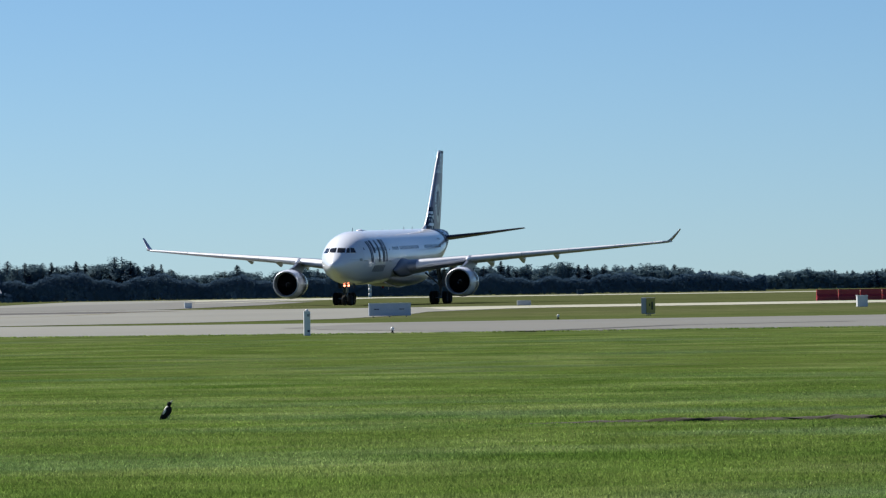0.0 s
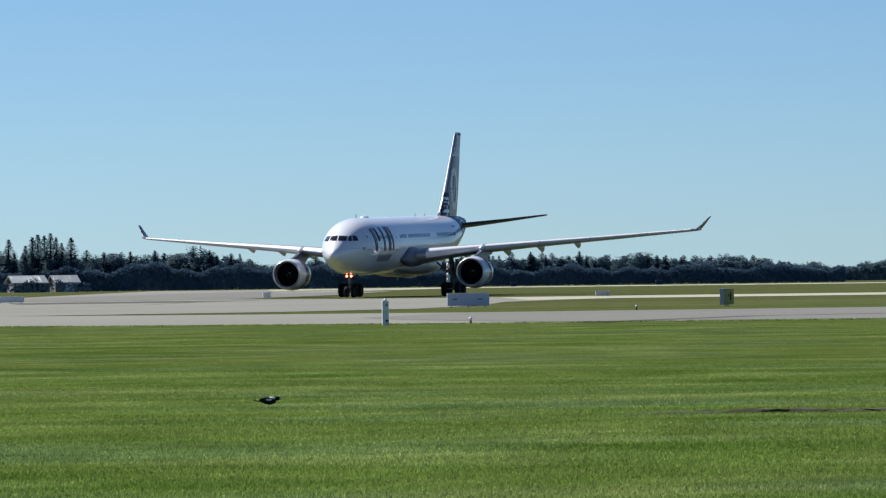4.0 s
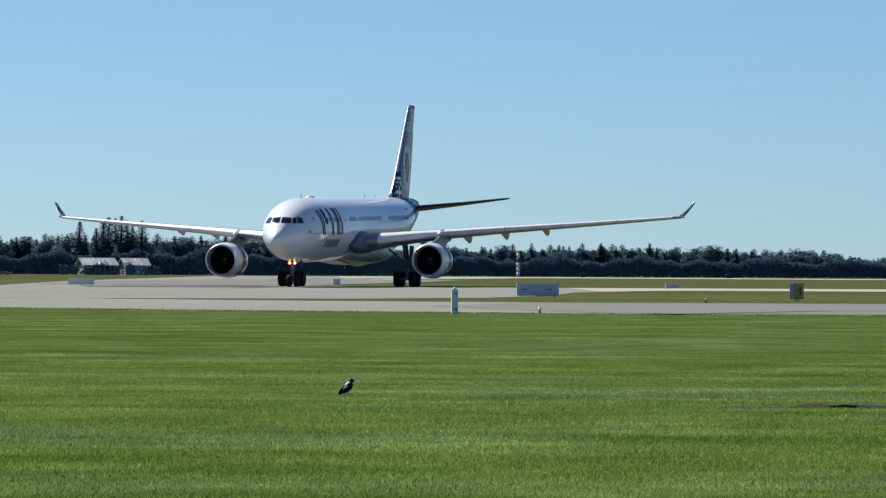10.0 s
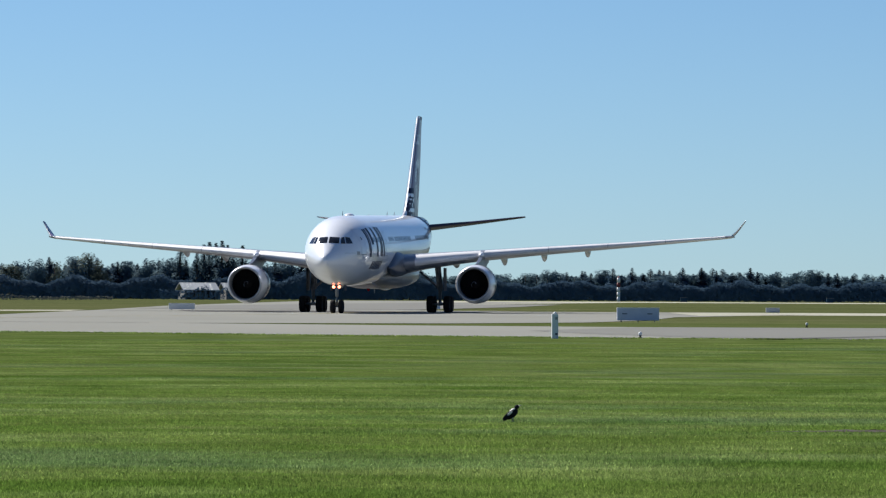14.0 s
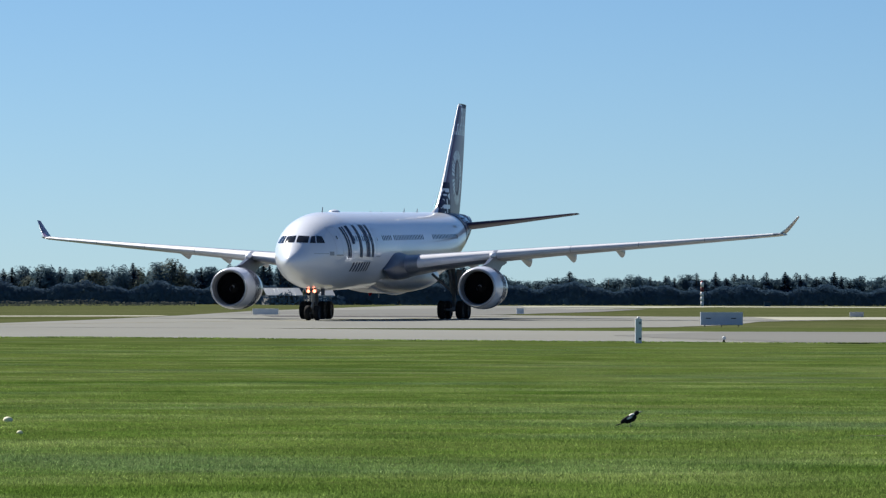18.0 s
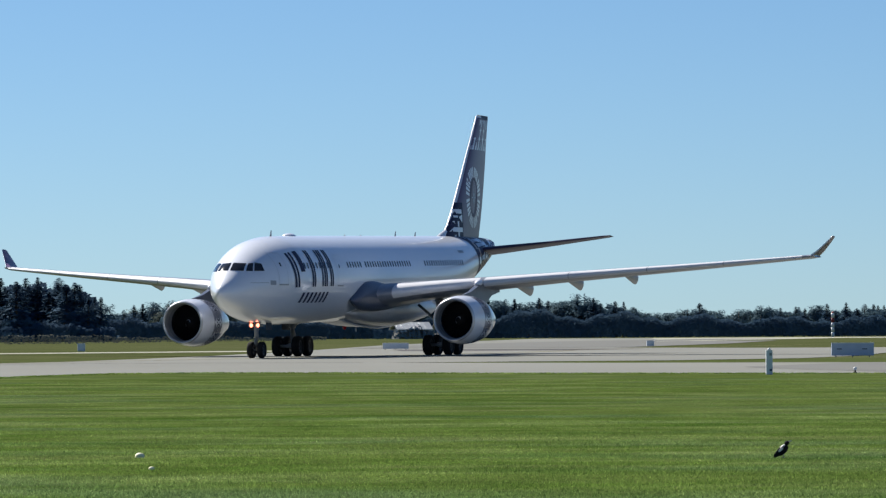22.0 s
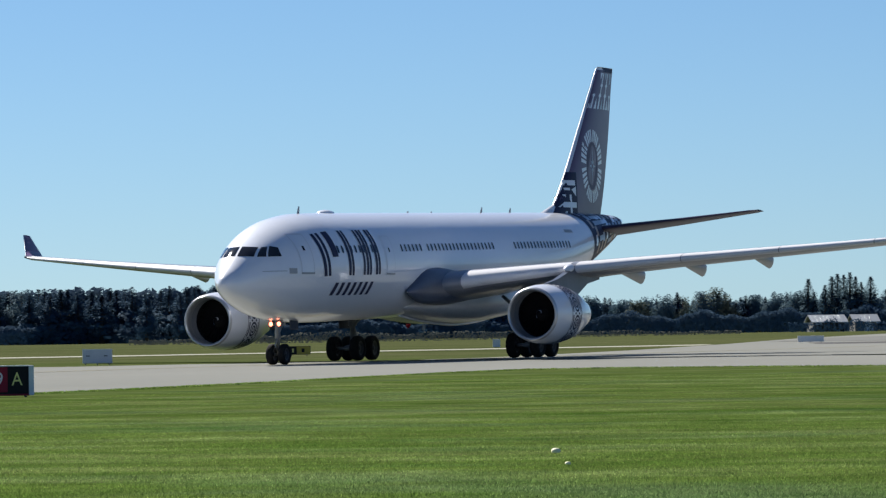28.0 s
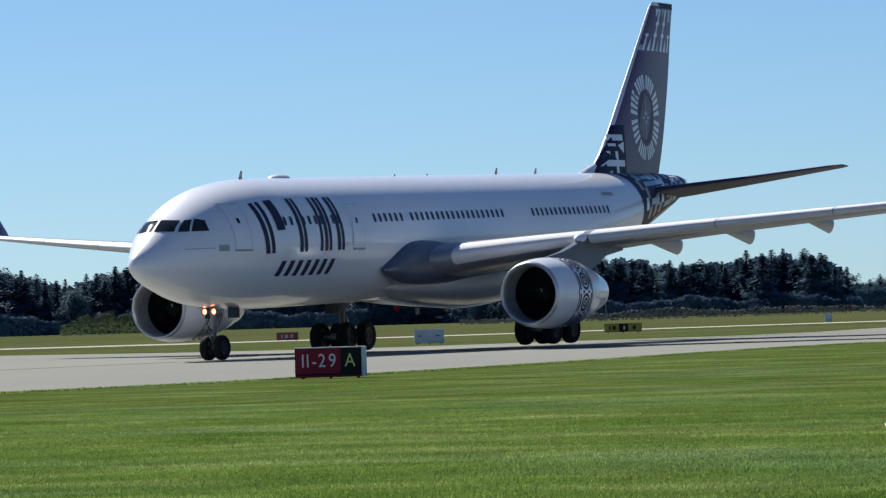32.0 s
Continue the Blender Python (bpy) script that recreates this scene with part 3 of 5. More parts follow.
def table(rows, col, s):
    """Smooth value of a column at s (a cubic through the rows)."""
    xs = [r[0] for r in rows]
    if s <= xs[0]:
        return rows[0][col]
    if s >= xs[-1]:
        return rows[-1][col]
    i = max(k for k in range(len(xs) - 1) if xs[k] <= s)

    def slope(k):
        if k == 0 or k == len(xs) - 1:
            j = min(k, len(xs) - 2)
            return (rows[j + 1][col] - rows[j][col]) / (xs[j + 1] - xs[j])
        a = (rows[k][col] - rows[k - 1][col]) / (xs[k] - xs[k - 1])
        b = (rows[k + 1][col] - rows[k][col]) / (xs[k + 1] - xs[k])
        return 0.0 if a * b <= 0 else 2 * a * b / (a + b)

    h = xs[i + 1] - xs[i]
    t = (s - xs[i]) / h
    p0, p1, m0, m1 = rows[i][col], rows[i + 1][col], slope(i) * h, slope(i + 1) * h
    return (2 * t**3 - 3 * t**2 + 1) * p0 + (t**3 - 2 * t**2 + t) * m0 + (-2 * t**3 + 3 * t**2) * p1 + (t**3 - t**2) * m1


def section(s):
    top, bot, w = table(FUSE, 1, s), table(FUSE, 2, s), table(FUSE, 3, s)
    return (top + bot) / 2 + rise(s), w, (top - bot) / 2


def skin(s, ang, off=0.0):
    """A point of the fuselage skin at a station and an angle up from its left side."""
    zc, w, h = section(s)
    a = radians(ang)
    return Vector((NOSE - s, (w + off) * math.cos(a), zc + (h + off) * math.sin(a)))


def skin_at(s, z, off=0.0):
    zc, w, h = section(s)
    return skin(s, math.degrees(math.asin(max(-1, min(1, (z - zc) / h)))), off)


def fuselage_mesh():
    st = [0.0, 0.03, 0.08, 0.16, 0.3, 0.5, 0.75] + [1 + 0.25 * i for i in range(34)] + [9.5 + 1.5 * i for i in range(20)] + [39 + 0.5 * i for i in range(38)] + [57.9]
    st = sorted(set(round(x, 3) for x in st if x <= 57.9))
    seg = 56
    v = [skin(s, 360 * k / seg) for s in st for k in range(seg)]
    f = [tuple(reversed(q)) for q in grid_faces(len(st), seg, True)]
    f.append(tuple(range(seg)))
    n = (len(st) - 1) * seg
    f.append(tuple(n + k for k in range(seg - 1, -1, -1)))
    return v, f


def decal(corners, n=6, m=6, off=0.014, by_z=True):
    """A painted patch that follows the skin: four corners (station, height) or (station, angle)."""
    v = []
    (a, b, c, d) = corners
    for i in range(n + 1):
        for k in range(m + 1):
            u, w = i / n, k / m
            s = (a[0] * (1 - u) + b[0] * u) * (1 - w) + (d[0] * (1 - u) + c[0] * u) * w
            q = (a[1] * (1 - u) + b[1] * u) * (1 - w) + (d[1] * (1 - u) + c[1] * u) * w
            v.append(skin_at(s, q, off) if by_z else skin(s, q, off))
    return v, grid_faces(n + 1, m + 1)


def nose_station(y, z):
    lo, hi = 0.05, 8.5
    for _ in range(40):
        s = (lo + hi) / 2
        zc, w, h = section(s)
        if (y / w) ** 2 + ((z - zc) / h) ** 2 > 1:
            lo = s
        else:
            hi = s
    return hi


def windscreen(corners, side):
    """A pane of the flight deck: four corners (y, z) laid on the nose."""
    v = []
    n = 5
    (a, b, c, d) = corners
    for i in range(n + 1):
        for k in range(n + 1):
            u, w = i / n, k / n
            y = (a[0] * (1 - u) + b[0] * u) * (1 - w) + (d[0] * (1 - u) + c[0] * u) * w
            z = (a[1] * (1 - u) + b[1] * u) * (1 - w) + (d[1] * (1 - u) + c[1] * u) * w
            s = nose_station(y, z)
            v.append(Vector((NOSE - s + 0.012, side * (y + 0.010), z + 0.008)))
    f = grid_faces(n + 1, n + 1)
    return v, (f if side < 0 else [tuple(reversed(q)) for q in f])


AIRFOIL_X = [1.0, 0.85, 0.7, 0.55, 0.4, 0.28, 0.18, 0.1, 0.05, 0.02, 0.005, 0.0]


def airfoil(thick, camber=0.012):
    """Points of a wing section, from the trailing edge over the top to the nose and back below."""
    def half(x):
        return 5 * thick * (0.2969 * math.sqrt(x) - 0.126 * x - 0.3516 * x * x + 0.2843 * x**3 - 0.1015 * x**4)
    mid = lambda x: camber * 4 * x * (1 - x)
    up = [(x, mid(x) + half(x)) for x in AIRFOIL_X]
    low = [(x, mid(x) - half(x)) for x in reversed(AIRFOIL_X[:-1])]
    return up + low


def wing_loft(rows, vertical=False):
    """rows: (span, leading station, chord, height, thickness); skin lofted through them."""
    v = []
    for span, le, chord, height, thick in rows:
        for x, z in airfoil(thick, 0.0 if vertical else 0.012):
            if vertical:
                v.append(Vector((NOSE - (le + x * chord), z * chord, height)))
            else:
                v.append(Vector((NOSE - (le + x * chord), span, height + z * chord - x * chord * 0.035)))
    n = len(airfoil(0.1))
    f = grid_faces(len(rows), n, True)
    f.append(tuple(range(n)))
    f.append(tuple((len(rows) - 1) * n + k for k in range(n - 1, -1, -1)))
    return v, f


WING_ROWS = [(1.6, 19.5, 12.3, 3.82, 0.15), (2.8, 20.4, 11.0, 3.97, 0.145), (5.0, 21.8, 9.6, 4.27, 0.132), (7.2, 23.15, 8.5, 4.52, 0.124), (9.4, 24.5, 7.5, 4.74, 0.118), (13.07, 26.56, 6.45, 5.06, 0.112),
             (17.16, 28.81, 5.4, 5.38, 0.108), (21.24, 31.1, 4.4, 5.7, 0.105), (25.32, 33.34, 3.45, 6.04, 0.102), (28.79, 35.27, 2.65, 6.34, 0.1), (29.3, 35.74, 2.3, 6.42, 0.09)]


def wing_at(span):
    return [table(WING_ROWS, c, span) for c in (1, 2, 3, 4)]


def mirror(shape, side):
    if side > 0:
        v, f = shape[0], shape[1]
        return v, [tuple(reversed(q)) for q in f]
    return [(p[0], -p[1], p[2]) for p in shape[0]], shape[1]


def slat_shape(y0, y1):
    """The bright leading-edge band of the wing between two spans, a little proud of it."""
    v = []
    prof = [(0.11, 1), (0.06, 1), (0.025, 1), (0.006, 1), (0.0, 0), (0.006, -1), (0.02, -1), (0.04, -1)]
    n = 5
    for i in range(n + 1):
        y = y0 + (y1 - y0) * i / n
        le, chord, height, thick = wing_at(y)
        for x, up in prof:
            t = 5 * thick * (0.2969 * math.sqrt(x) - 0.126 * x - 0.3516 * x * x + 0.2843 * x**3)
            z = 0.012 * 4 * x * (1 - x) + up * t
            v.append(Vector((NOSE - (le + x * chord) + 0.03 * (1 - x / 0.11), y, height + z * chord - x * chord * 0.035 + 0.014 * up)))
    return v, grid_faces(n + 1, len(prof))


def fairing_shape(y, length, depth, start=0.62):
    """A flap-track fairing: a slim canoe hung under the trailing edge."""
    le, chord, height, thick = wing_at(y)
    s0 = le + chord * start
    z0 = height - chord * 0.055
    rows, seg, v = 16, 12, []
    for i in range(rows):
        u = i / (rows - 1)
        r = 0.10 + 1.06 * u if u < 0.85 else 1.0 - 0.7 * ((u - 0.85) / 0.15) ** 2
        for k in range(seg):
            a = 2 * math.pi * k / seg
            zz = math.sin(a)
            v.append(Vector((NOSE - (s0 + u * length), y + 0.25 * r * math.cos(a), z0 + 0.12 - depth * 0.10 * u + depth * (0.25 if zz > 0 else 0.66) * r * zz)))
    f = grid_faces(rows, seg, True)
    f += [tuple(range(seg)), tuple((rows - 1) * seg + k for k in range(seg - 1, -1, -1))]
    return v, f


def wheel(parent, radius, width, at, sides=28):
    """A wheel that turns about its own middle: tyre with rim."""
    ob = new("wheel")
    ob.parent = parent
    ob.location = at
    w = width / 2
    tyre = [(-w * 0.75, radius * 0.58), (-w, radius * 0.70), (-w, radius * 0.86), (-w * 0.72, radius * 0.97), (-w * 0.3, radius), (w * 0.3, radius), (w * 0.72, radius * 0.97), (w, radius * 0.86), (w, radius * 0.70), (w * 0.75, radius * 0.58)]
    part("tyre", lathe(tyre, sides, "y"), TYRE, ob)
    rim = [(-w * 0.75, radius * 0.585), (-w * 0.7, radius * 0.5), (-w * 0.35, radius * 0.42), (-w * 0.4, radius * 0.16), (-w * 0.62, radius * 0.14), (-w * 0.62, 0.01), (w * 0.62, 0.01), (w * 0.62, radius * 0.14), (w * 0.4, radius * 0.16), (w * 0.35, radius * 0.42), (w * 0.7, radius * 0.5), (w * 0.75, radius * 0.585)]
    part("rim", lathe(rim, sides, "y"), RIM, ob)
    return ob


WHEELS = []   # (wheel, radius)


def engine(parent, side):
    y, z, s0 = 9.35 * side, 2.33, 18.28
    e = new("engine")
    e.parent = parent
    e.location = (NOSE - s0, y, z)
    outer = [(-0.16, 1.41), (-0.6, 1.50), (-1.3, 1.56), (-2.2, 1.585), (-3.1, 1.56), (-4.0, 1.47), (-4.9, 1.31), (-5.8, 1.08), (-6.6, 0.86), (-6.9, 0.79), (-6.88, 0.74), (-6.0, 0.72)]
    part("nacelle", lathe(outer, 40), WHITE, e, "white engine nacelle")
    lip = [(-0.55, 1.19), (-0.3, 1.20), (-0.12, 1.235), (-0.02, 1.29), (0.0, 1.335), (-0.03, 1.37), (-0.16, 1.415)]
    part("inlet_lip", lathe(lip, 40), LIP, e, "polished metal inlet lip")
    part("inlet_duct", lathe([(-0.55, 1.19), (-0.9, 1.205), (-1.25, 1.22)], 40), DUCT, e, "grey inlet duct")
    part("fan_case", lathe([(-1.25, 1.22), (-1.55, 1.235), (-1.96, 1.24)], 40), BLADE, e, "dark fan case")
    swirl = []
    for i in range(9):
        a, x = 0.5 + 0.42 * i, -1.20 - 0.035 * i
        r = float(np.interp(-x, [1.15, 1.25, 1.45, 1.6], [0.01, 0.12, 0.28, 0.38])) + 0.012
        w = 0.02 + 0.05 * math.sin(math.pi * i / 8)
        swirl += [(x + w, r * math.cos(a), r * math.sin(a)), (x - w, (r + 0.04) * math.cos(a), (r + 0.04) * math.sin(a))]
    part("spinner_swirl", (swirl, grid_faces(9, 2)), WHITE, e, "white swirl painted on the spinner")
    part("spinner", lathe([(-1.15, 0.01), (-1.25, 0.12), (-1.45, 0.28), (-1.6, 0.38)], 20), TYRE, e)
    bv = []
    for r, tw in ((0.3, 0.10), (0.75, 0.17), (1.19, 0.20)):
        for sgn in (-1, 1):
            d = sgn * tw * 0.55 / max(r, 0.5)
            bv.append((-1.6 + sgn * tw * 0.4, r * math.cos(d), r * math.sin(d)))
    blade = mesh_from("fan_blade", bv, [(0, 1, 3, 2), (2, 3, 5, 4)], BLADE)
    for k in range(26):
        part("fan_blade", blade, BLADE, e).rotation_euler = (2 * math.pi * k / 26, 0, 0)
    part("fan_back", lathe([(-1.95, 0.02), (-1.95, 1.24)], 32), TYRE, e)
    part("exhaust_plug", lathe([(-6.0, 0.45), (-6.6, 0.34), (-7.2, 0.12), (-7.35, 0.02)], 20), DUCT, e)
    part("cowl_joint", lathe([(-1.92, 1.584), (-1.98, 1.585)], 40), NAVY, e)
    part("cowl_joint", lathe([(-3.42, 1.541), (-3.49, 1.534)], 40), NAVY, e)
    # painted pattern band round the fan cowl
    v, f = [], []
    def cowl(x):
        return float(np.interp(-x, [0.6, 1.3, 2.2, 3.1, 4.0], [1.50, 1.56, 1.585, 1.56, 1.47])) + 0.008

    for i0 in range(10):
        mid = 2 * math.pi * (i0 + 0.5) / 10
        for (x, da0, da1) in ((-2.05, -0.26, 0.26), (-3.22, -0.26, 0.26)):
            for u in range(7):
                a = mid + da0 + (da1 - da0) * u / 6
                for dx in (0.0, -0.12):
                    rr = cowl(x + dx)
                    v.append((x + dx, rr * math.cos(a), rr * math.sin(a)))
            b = len(v) - 14
            f += [(b + 2 * u, b + 2 * u + 1, b + 2 * u + 3, b + 2 * u + 2) for u in range(6)]
        for r0, r1 in ((0.30, 0.42), (0.12, 0.22), (0.01, 0.05)):
            base = len(v)
            for u in range(15):
                a = 2 * math.pi * u / 14
                for rr in (r0, r1):
                    dx, da = rr * math.cos(a), rr * math.sin(a) / 1.545
                    x = -2.7 + dx * 1.02
                    rad = cowl(x)
                    v.append((x, rad * math.cos(mid + da), rad * math.sin(mid + da)))
            f += [(base + 2 * u, base + 2 * u + 1, base + 2 * u + 3, base + 2 * u + 2) for u in range(14)]
    for i0 in range(10):
        edge = 2 * math.pi * i0 / 10
        for x0, hx, ha in ((-2.42, 0.12, 0.05), (-2.98, 0.12, 0.05)):
            base = len(v)
            for dx, da in ((hx, 0), (0, ha), (-hx, 0), (0, -ha)):
                rad = cowl(x0 + dx)
                v.append((x0 + dx, rad * math.cos(edge + da), rad * math.sin(edge + da)))
            f.append((base, base + 1, base + 2, base + 3))
    part("pattern_band", (v, f), NAVY, e, "navy ring pattern painted on white")
    # pylon
    le, chord, height, thick = wing_at(9.35)
    dz = height - z
    rows = [(-2.0, 1.46, 1.60, 0.06), (-3.6, 1.35, 1.82, 0.15), (-5.0, 1.0, 2.16, 0.19), (-5.9, 0.78, dz + 0.05, 0.20), (-8.0, dz - 0.8, dz - 0.1, 0.22), (-10.2, dz - 0.55, dz - 0.3, 0.12)]
    pv = []
    for x, b, t, w in rows:
        pv += [(x, -w, b), (x, -w * 0.8, t), (x, w * 0.8, t), (x, w, b)]
    pf = grid_faces(len(rows), 4, True) + [(3, 2, 1, 0), (20, 21, 22, 23)]
    part("pylon", (pv, pf, False), ROOT, e, "grey engine pylon, darkened for its shade")
    part("pylon_cap", ellipsoid((-5.75, 0, dz + 0.02), (0.55, 0.24, 0.22), -0.15), WHITE, e, "white pylon nose fairing")
    return e


def main_gear(parent, side):
    g = new("main_gear")
    g.parent = parent
    g.location = (NOSE - 28.85, 5.34 * side, 0)
    part("strut", tube([(0, 0, 0.72), (0.02, 0, 1.9), (0.05, 0, 1.95), (0.1, -0.2 * side, 3.9)], [0.13, 0.14, 0.24, 0.26], 14), GEAR, g)
    part("bogie_beam", tube([(1.05, 0, 0.7), (0, 0, 0.74), (-1.05, 0, 0.7)], [0.14, 0.18, 0.14], 12), GEAR, g)
    for ax in (0.99, -0.99):
        part("axle", tube([(ax, -0.62, 0.69), (ax, 0.62, 0.69)], [0.09, 0.09], 10), GEAR, g)
        for sy in (-0.70, 0.70):
            WHEELS.append((wheel(g, 0.69, 0.52, (ax, sy, 0.69)), 0.69))
    part("side_stay", tube([(0.05, 0, 1.95), (0.0, -1.7 * side, 3.4)], [0.10, 0.10], 10), GEAR, g)
    part("drag_brace", tube([(0.05, 0, 2.3), (1.6, 0.0, 3.8)], [0.07, 0.07], 10), GEAR, g)
    part("torque_link", tube([(-0.2, 0, 1.9), (-0.55, 0, 1.45), (-0.2, 0, 0.95)], [0.05, 0.06, 0.05], 8), GEAR, g)
    part("gear_door", box_bm(1.7, 0.06, 1.9, (0.1, 0.42 * side, 2.75), 0.02), PYLON, g, "dark grey gear leg door")


def nose_gear(parent):
    g = new("nose_gear")
    g.parent = parent
    part("strut", tube([(0, 0, 0.5), (0.0, 0, 1.3), (0.02, 0, 1.32), (0.08, 0, 2.5)], [0.08, 0.085, 0.13, 0.14], 14), GEAR, g)
    part("axle", tube([(0, -0.3, 0.53), (0, 0.3, 0.53)], [0.06, 0.06], 10), GEAR, g)
    for sy in (-0.33, 0.33):
        WHEELS.append((wheel(g, 0.53, 0.36, (0, sy, 0.53)), 0.53))
    part("drag_brace", tube([(0.05, 0, 1.5), (-1.1, 0, 2.5)], [0.06, 0.06], 8), GEAR, g)
    part("torque_link", tube([(0.12, 0, 1.3), (0.4, 0, 1.0), (0.12, 0, 0.66)], [0.035, 0.045, 0.035], 8), GEAR, g)
    part("light_bracket", box_bm(0.12, 0.95, 0.12, (0.15, 0, 2.05), 0.02), GEAR, g)
    # added plate, keeps the lamps from mirroring in the belly
    part("added_glare_plate", box_bm(0.50, 0.84, 0.02, (0.45, 0, 2.24), 0.006), PYLON, g)
    for sy in (-0.22, 0.22):
        part("light_housing", lathe([(0.0, 0.03), (0.02, 0.12), (0.16, 0.15), (0.26, 0.155), (0.26, 0.135), (0.17, 0.125)], 18, "x", (0.2, sy, 2.07)), GEAR, g)
        part("landing_light", lathe([(0.0, 0.005), (-0.012, 0.065), (-0.03, 0.118)], 18, "x", (0.38, sy, 2.07)), LAMP, g, "lit warm landing light")
    for sy in (-1, 1):
        part("gear_door", box_bm(1.0, 0.05, 0.5, (-0.75, 0.55 * sy, 2.02), 0.015), PYLON, g, "dark grey nose gear door")


def fin_patch(rows, off, name, mat, parent, label=""):
    """Flat paint on the left face of the fin: closed outlines of (station, height)."""
    v, f = [], []
    for outline in rows:
        b = len(v)
        for s, z in outline:
            v.append(Vector((NOSE - s, fin_half(s, z) + off, z)))
        f.append(tuple(range(b, b + len(outline))))
    return part(name, (v, f, False), mat, parent, label)


FIN_ROWS = [(0, 45.8, 9.0, 7.9, 0.088), (0, 46.4, 8.6, 8.5, 0.090), (0, 47.55, 7.85, 9.4, 0.092), (0, 48.75, 7.1, 10.6, 0.094), (0, 51.35, 5.35, 13.5, 0.095), (0, 54.0, 3.4, 16.5, 0.095), (0, 54.7, 2.95, 17.25, 0.09), (0, 55.0, 2.7, 17.4, 0.06)]


def fin_half(s, z):
    rows = [(r[3], r[1], r[2], r[4]) for r in FIN_ROWS]
    le, ch, th = table(rows, 1, z), table(rows, 2, z), table(rows, 3, z)
    x = min(1, max(0.0, (s - le) / ch))
    return ch * 5 * th * (0.2969 * math.sqrt(x) - 0.126 * x - 0.3516 * x * x + 0.2843 * x**3 - 0.1015 * x**4)


def fin_strip(s0, s1, z0, z1, lean=0.0):
    """A small upright paint quad, cut in strips to follow the fin."""
    n = 3
    out = []
    for i in range(n):
        a, b = s0 + (s1 - s0) * i / n, s0 + (s1 - s0) * (i + 1) / n
        out.append([(a, z0), (b, z0), (b + lean, z1), (a + lean, z1)])
    return out


def airliner():
    jet = thing("airliner", "white twin-engined airliner with navy bars and dark patterned tail, taxiing", "airliner")
    part("fuselage", fuselage_mesh(), WHITE, jet, "glossy white fuselage")
    # wing-body fairing
    rows = [(16.8, 1.30, 0.05, 0.05), (20, 1.85, 0.28, 0.35), (23, 2.35, 0.65, 0.75), (26, 2.85, 1.05, 1.0), (29, 3.15, 1.3, 1.15), (31, 3.15, 1.3, 1.1), (34.5, 2.85, 0.95, 0.85), (37.5, 2.2, 0.4, 0.35), (38.8, 1.6, 0.1, 0.08)]
    seg, v = 28, []
    for s, w, up, dn in [(s0, table(rows, 1, s0), table(rows, 2, s0), table(rows, 3, s0)) for s0 in np.linspace(16.8, 38.8, 26)]:
        for k in range(seg):
            a = 2 * math.pi * k / seg
            c, sn = math.cos(a), math.sin(a)
            z = 2.75 + rise(s) + (up * 1.15 if sn > 0 else dn) * math.copysign(abs(sn) ** 0.8, sn)
            v.append((NOSE - s, w * math.copysign(abs(c) ** 0.75, c), z))
    part("belly_fairing", (v, [tuple(reversed(q)) for q in grid_faces(26, seg, True)]), BELLY, jet, "pale grey wing root fairing")
    # added white tube in place of the light caught along the belly's bottom
    glint_path = [(NOSE - s, 0.75, 2.70 + rise(s) - table(rows, 3, s)) for s in np.linspace(20.0, 37.6, 16)]
    part("keel_lip", tube(glint_path, [0.03] + [0.075] * 14 + [0.03], 8), WHITE, jet, "white tube for the bright line of light under the belly")
    # wing root gloves
    glove = [(17.5, 0.04, 0.05, 3.62), (18.2, 0.36, 0.30, 3.70), (19.2, 0.78, 0.50, 3.86), (20.2, 0.98, 0.66, 3.95), (21.5, 1.02, 0.82, 3.96), (23.2, 0.95, 0.95, 3.92), (26, 0.7, 1.0, 3.9)]
    for side in (1, -1):
        v = []
        ss = np.linspace(17.5, 26, 22)
        for s in ss:
            hh, ww, zc = table(glove, 1, s), table(glove, 2, s), table(glove, 3, s)
            for k in range(20):
                a = 2 * math.pi * k / 20
                v.append((NOSE - s, 2.62 + ww * math.cos(a), zc + hh * math.sin(a)))
        part("root_fairing", mirror((v, grid_faces(len(ss), 20, True)), side), ROOT, jet, "grey wing root fairing, darkened and blued for its shade")
    # flight deck glass
    for side in (1, -1):
        part("windscreen", windscreen([(0.06, 5.46), (0.84, 5.42), (0.78, 5.90), (0.06, 5.94)], side), GLASS, jet)
        part("windscreen", windscreen([(0.96, 5.41), (1.26, 5.41), (1.08, 5.92), (0.88, 5.90)], side), GLASS, jet)
        part("windscreen", windscreen([(1.31, 5.41), (1.70, 5.43), (1.44, 5.88), (1.13, 5.95)], side), GLASS, jet)
    # cabin windows, left side, 0.53 m apart
    for s in [16.8 + 0.53 * i for i in range(6)] + [20.5 + 0.53 * i for i in range(19)] + [33.45 + 0.53 * i for i in range(18)] + [8.0 + 0.53 * i for i in range(11)]:
        v = []
        for a in range(12):
            t = 2 * math.pi * a / 12
            v.append(skin_at(s + 0.125 * math.copysign(abs(math.cos(t)) ** 0.6, math.cos(t)), 5.95 + 0.0185 * (s - 16.8) + 0.20 * math.copysign(abs(math.sin(t)) ** 0.6, math.sin(t)), 0.012))
        part("cabin_window", (v, [tuple(reversed(range(12)))], False), GLASS, jet)
    # doors: thin outlines and a dark sill
    for s0, s1 in ((4.75, 5.82), (14.45, 15.52)):
        d = part("door", decal([(s0, 4.62), (s1, 4.62), (s1, 6.55), (s0, 6.55)], off=0.010), WHITE, jet, "white cabin door")
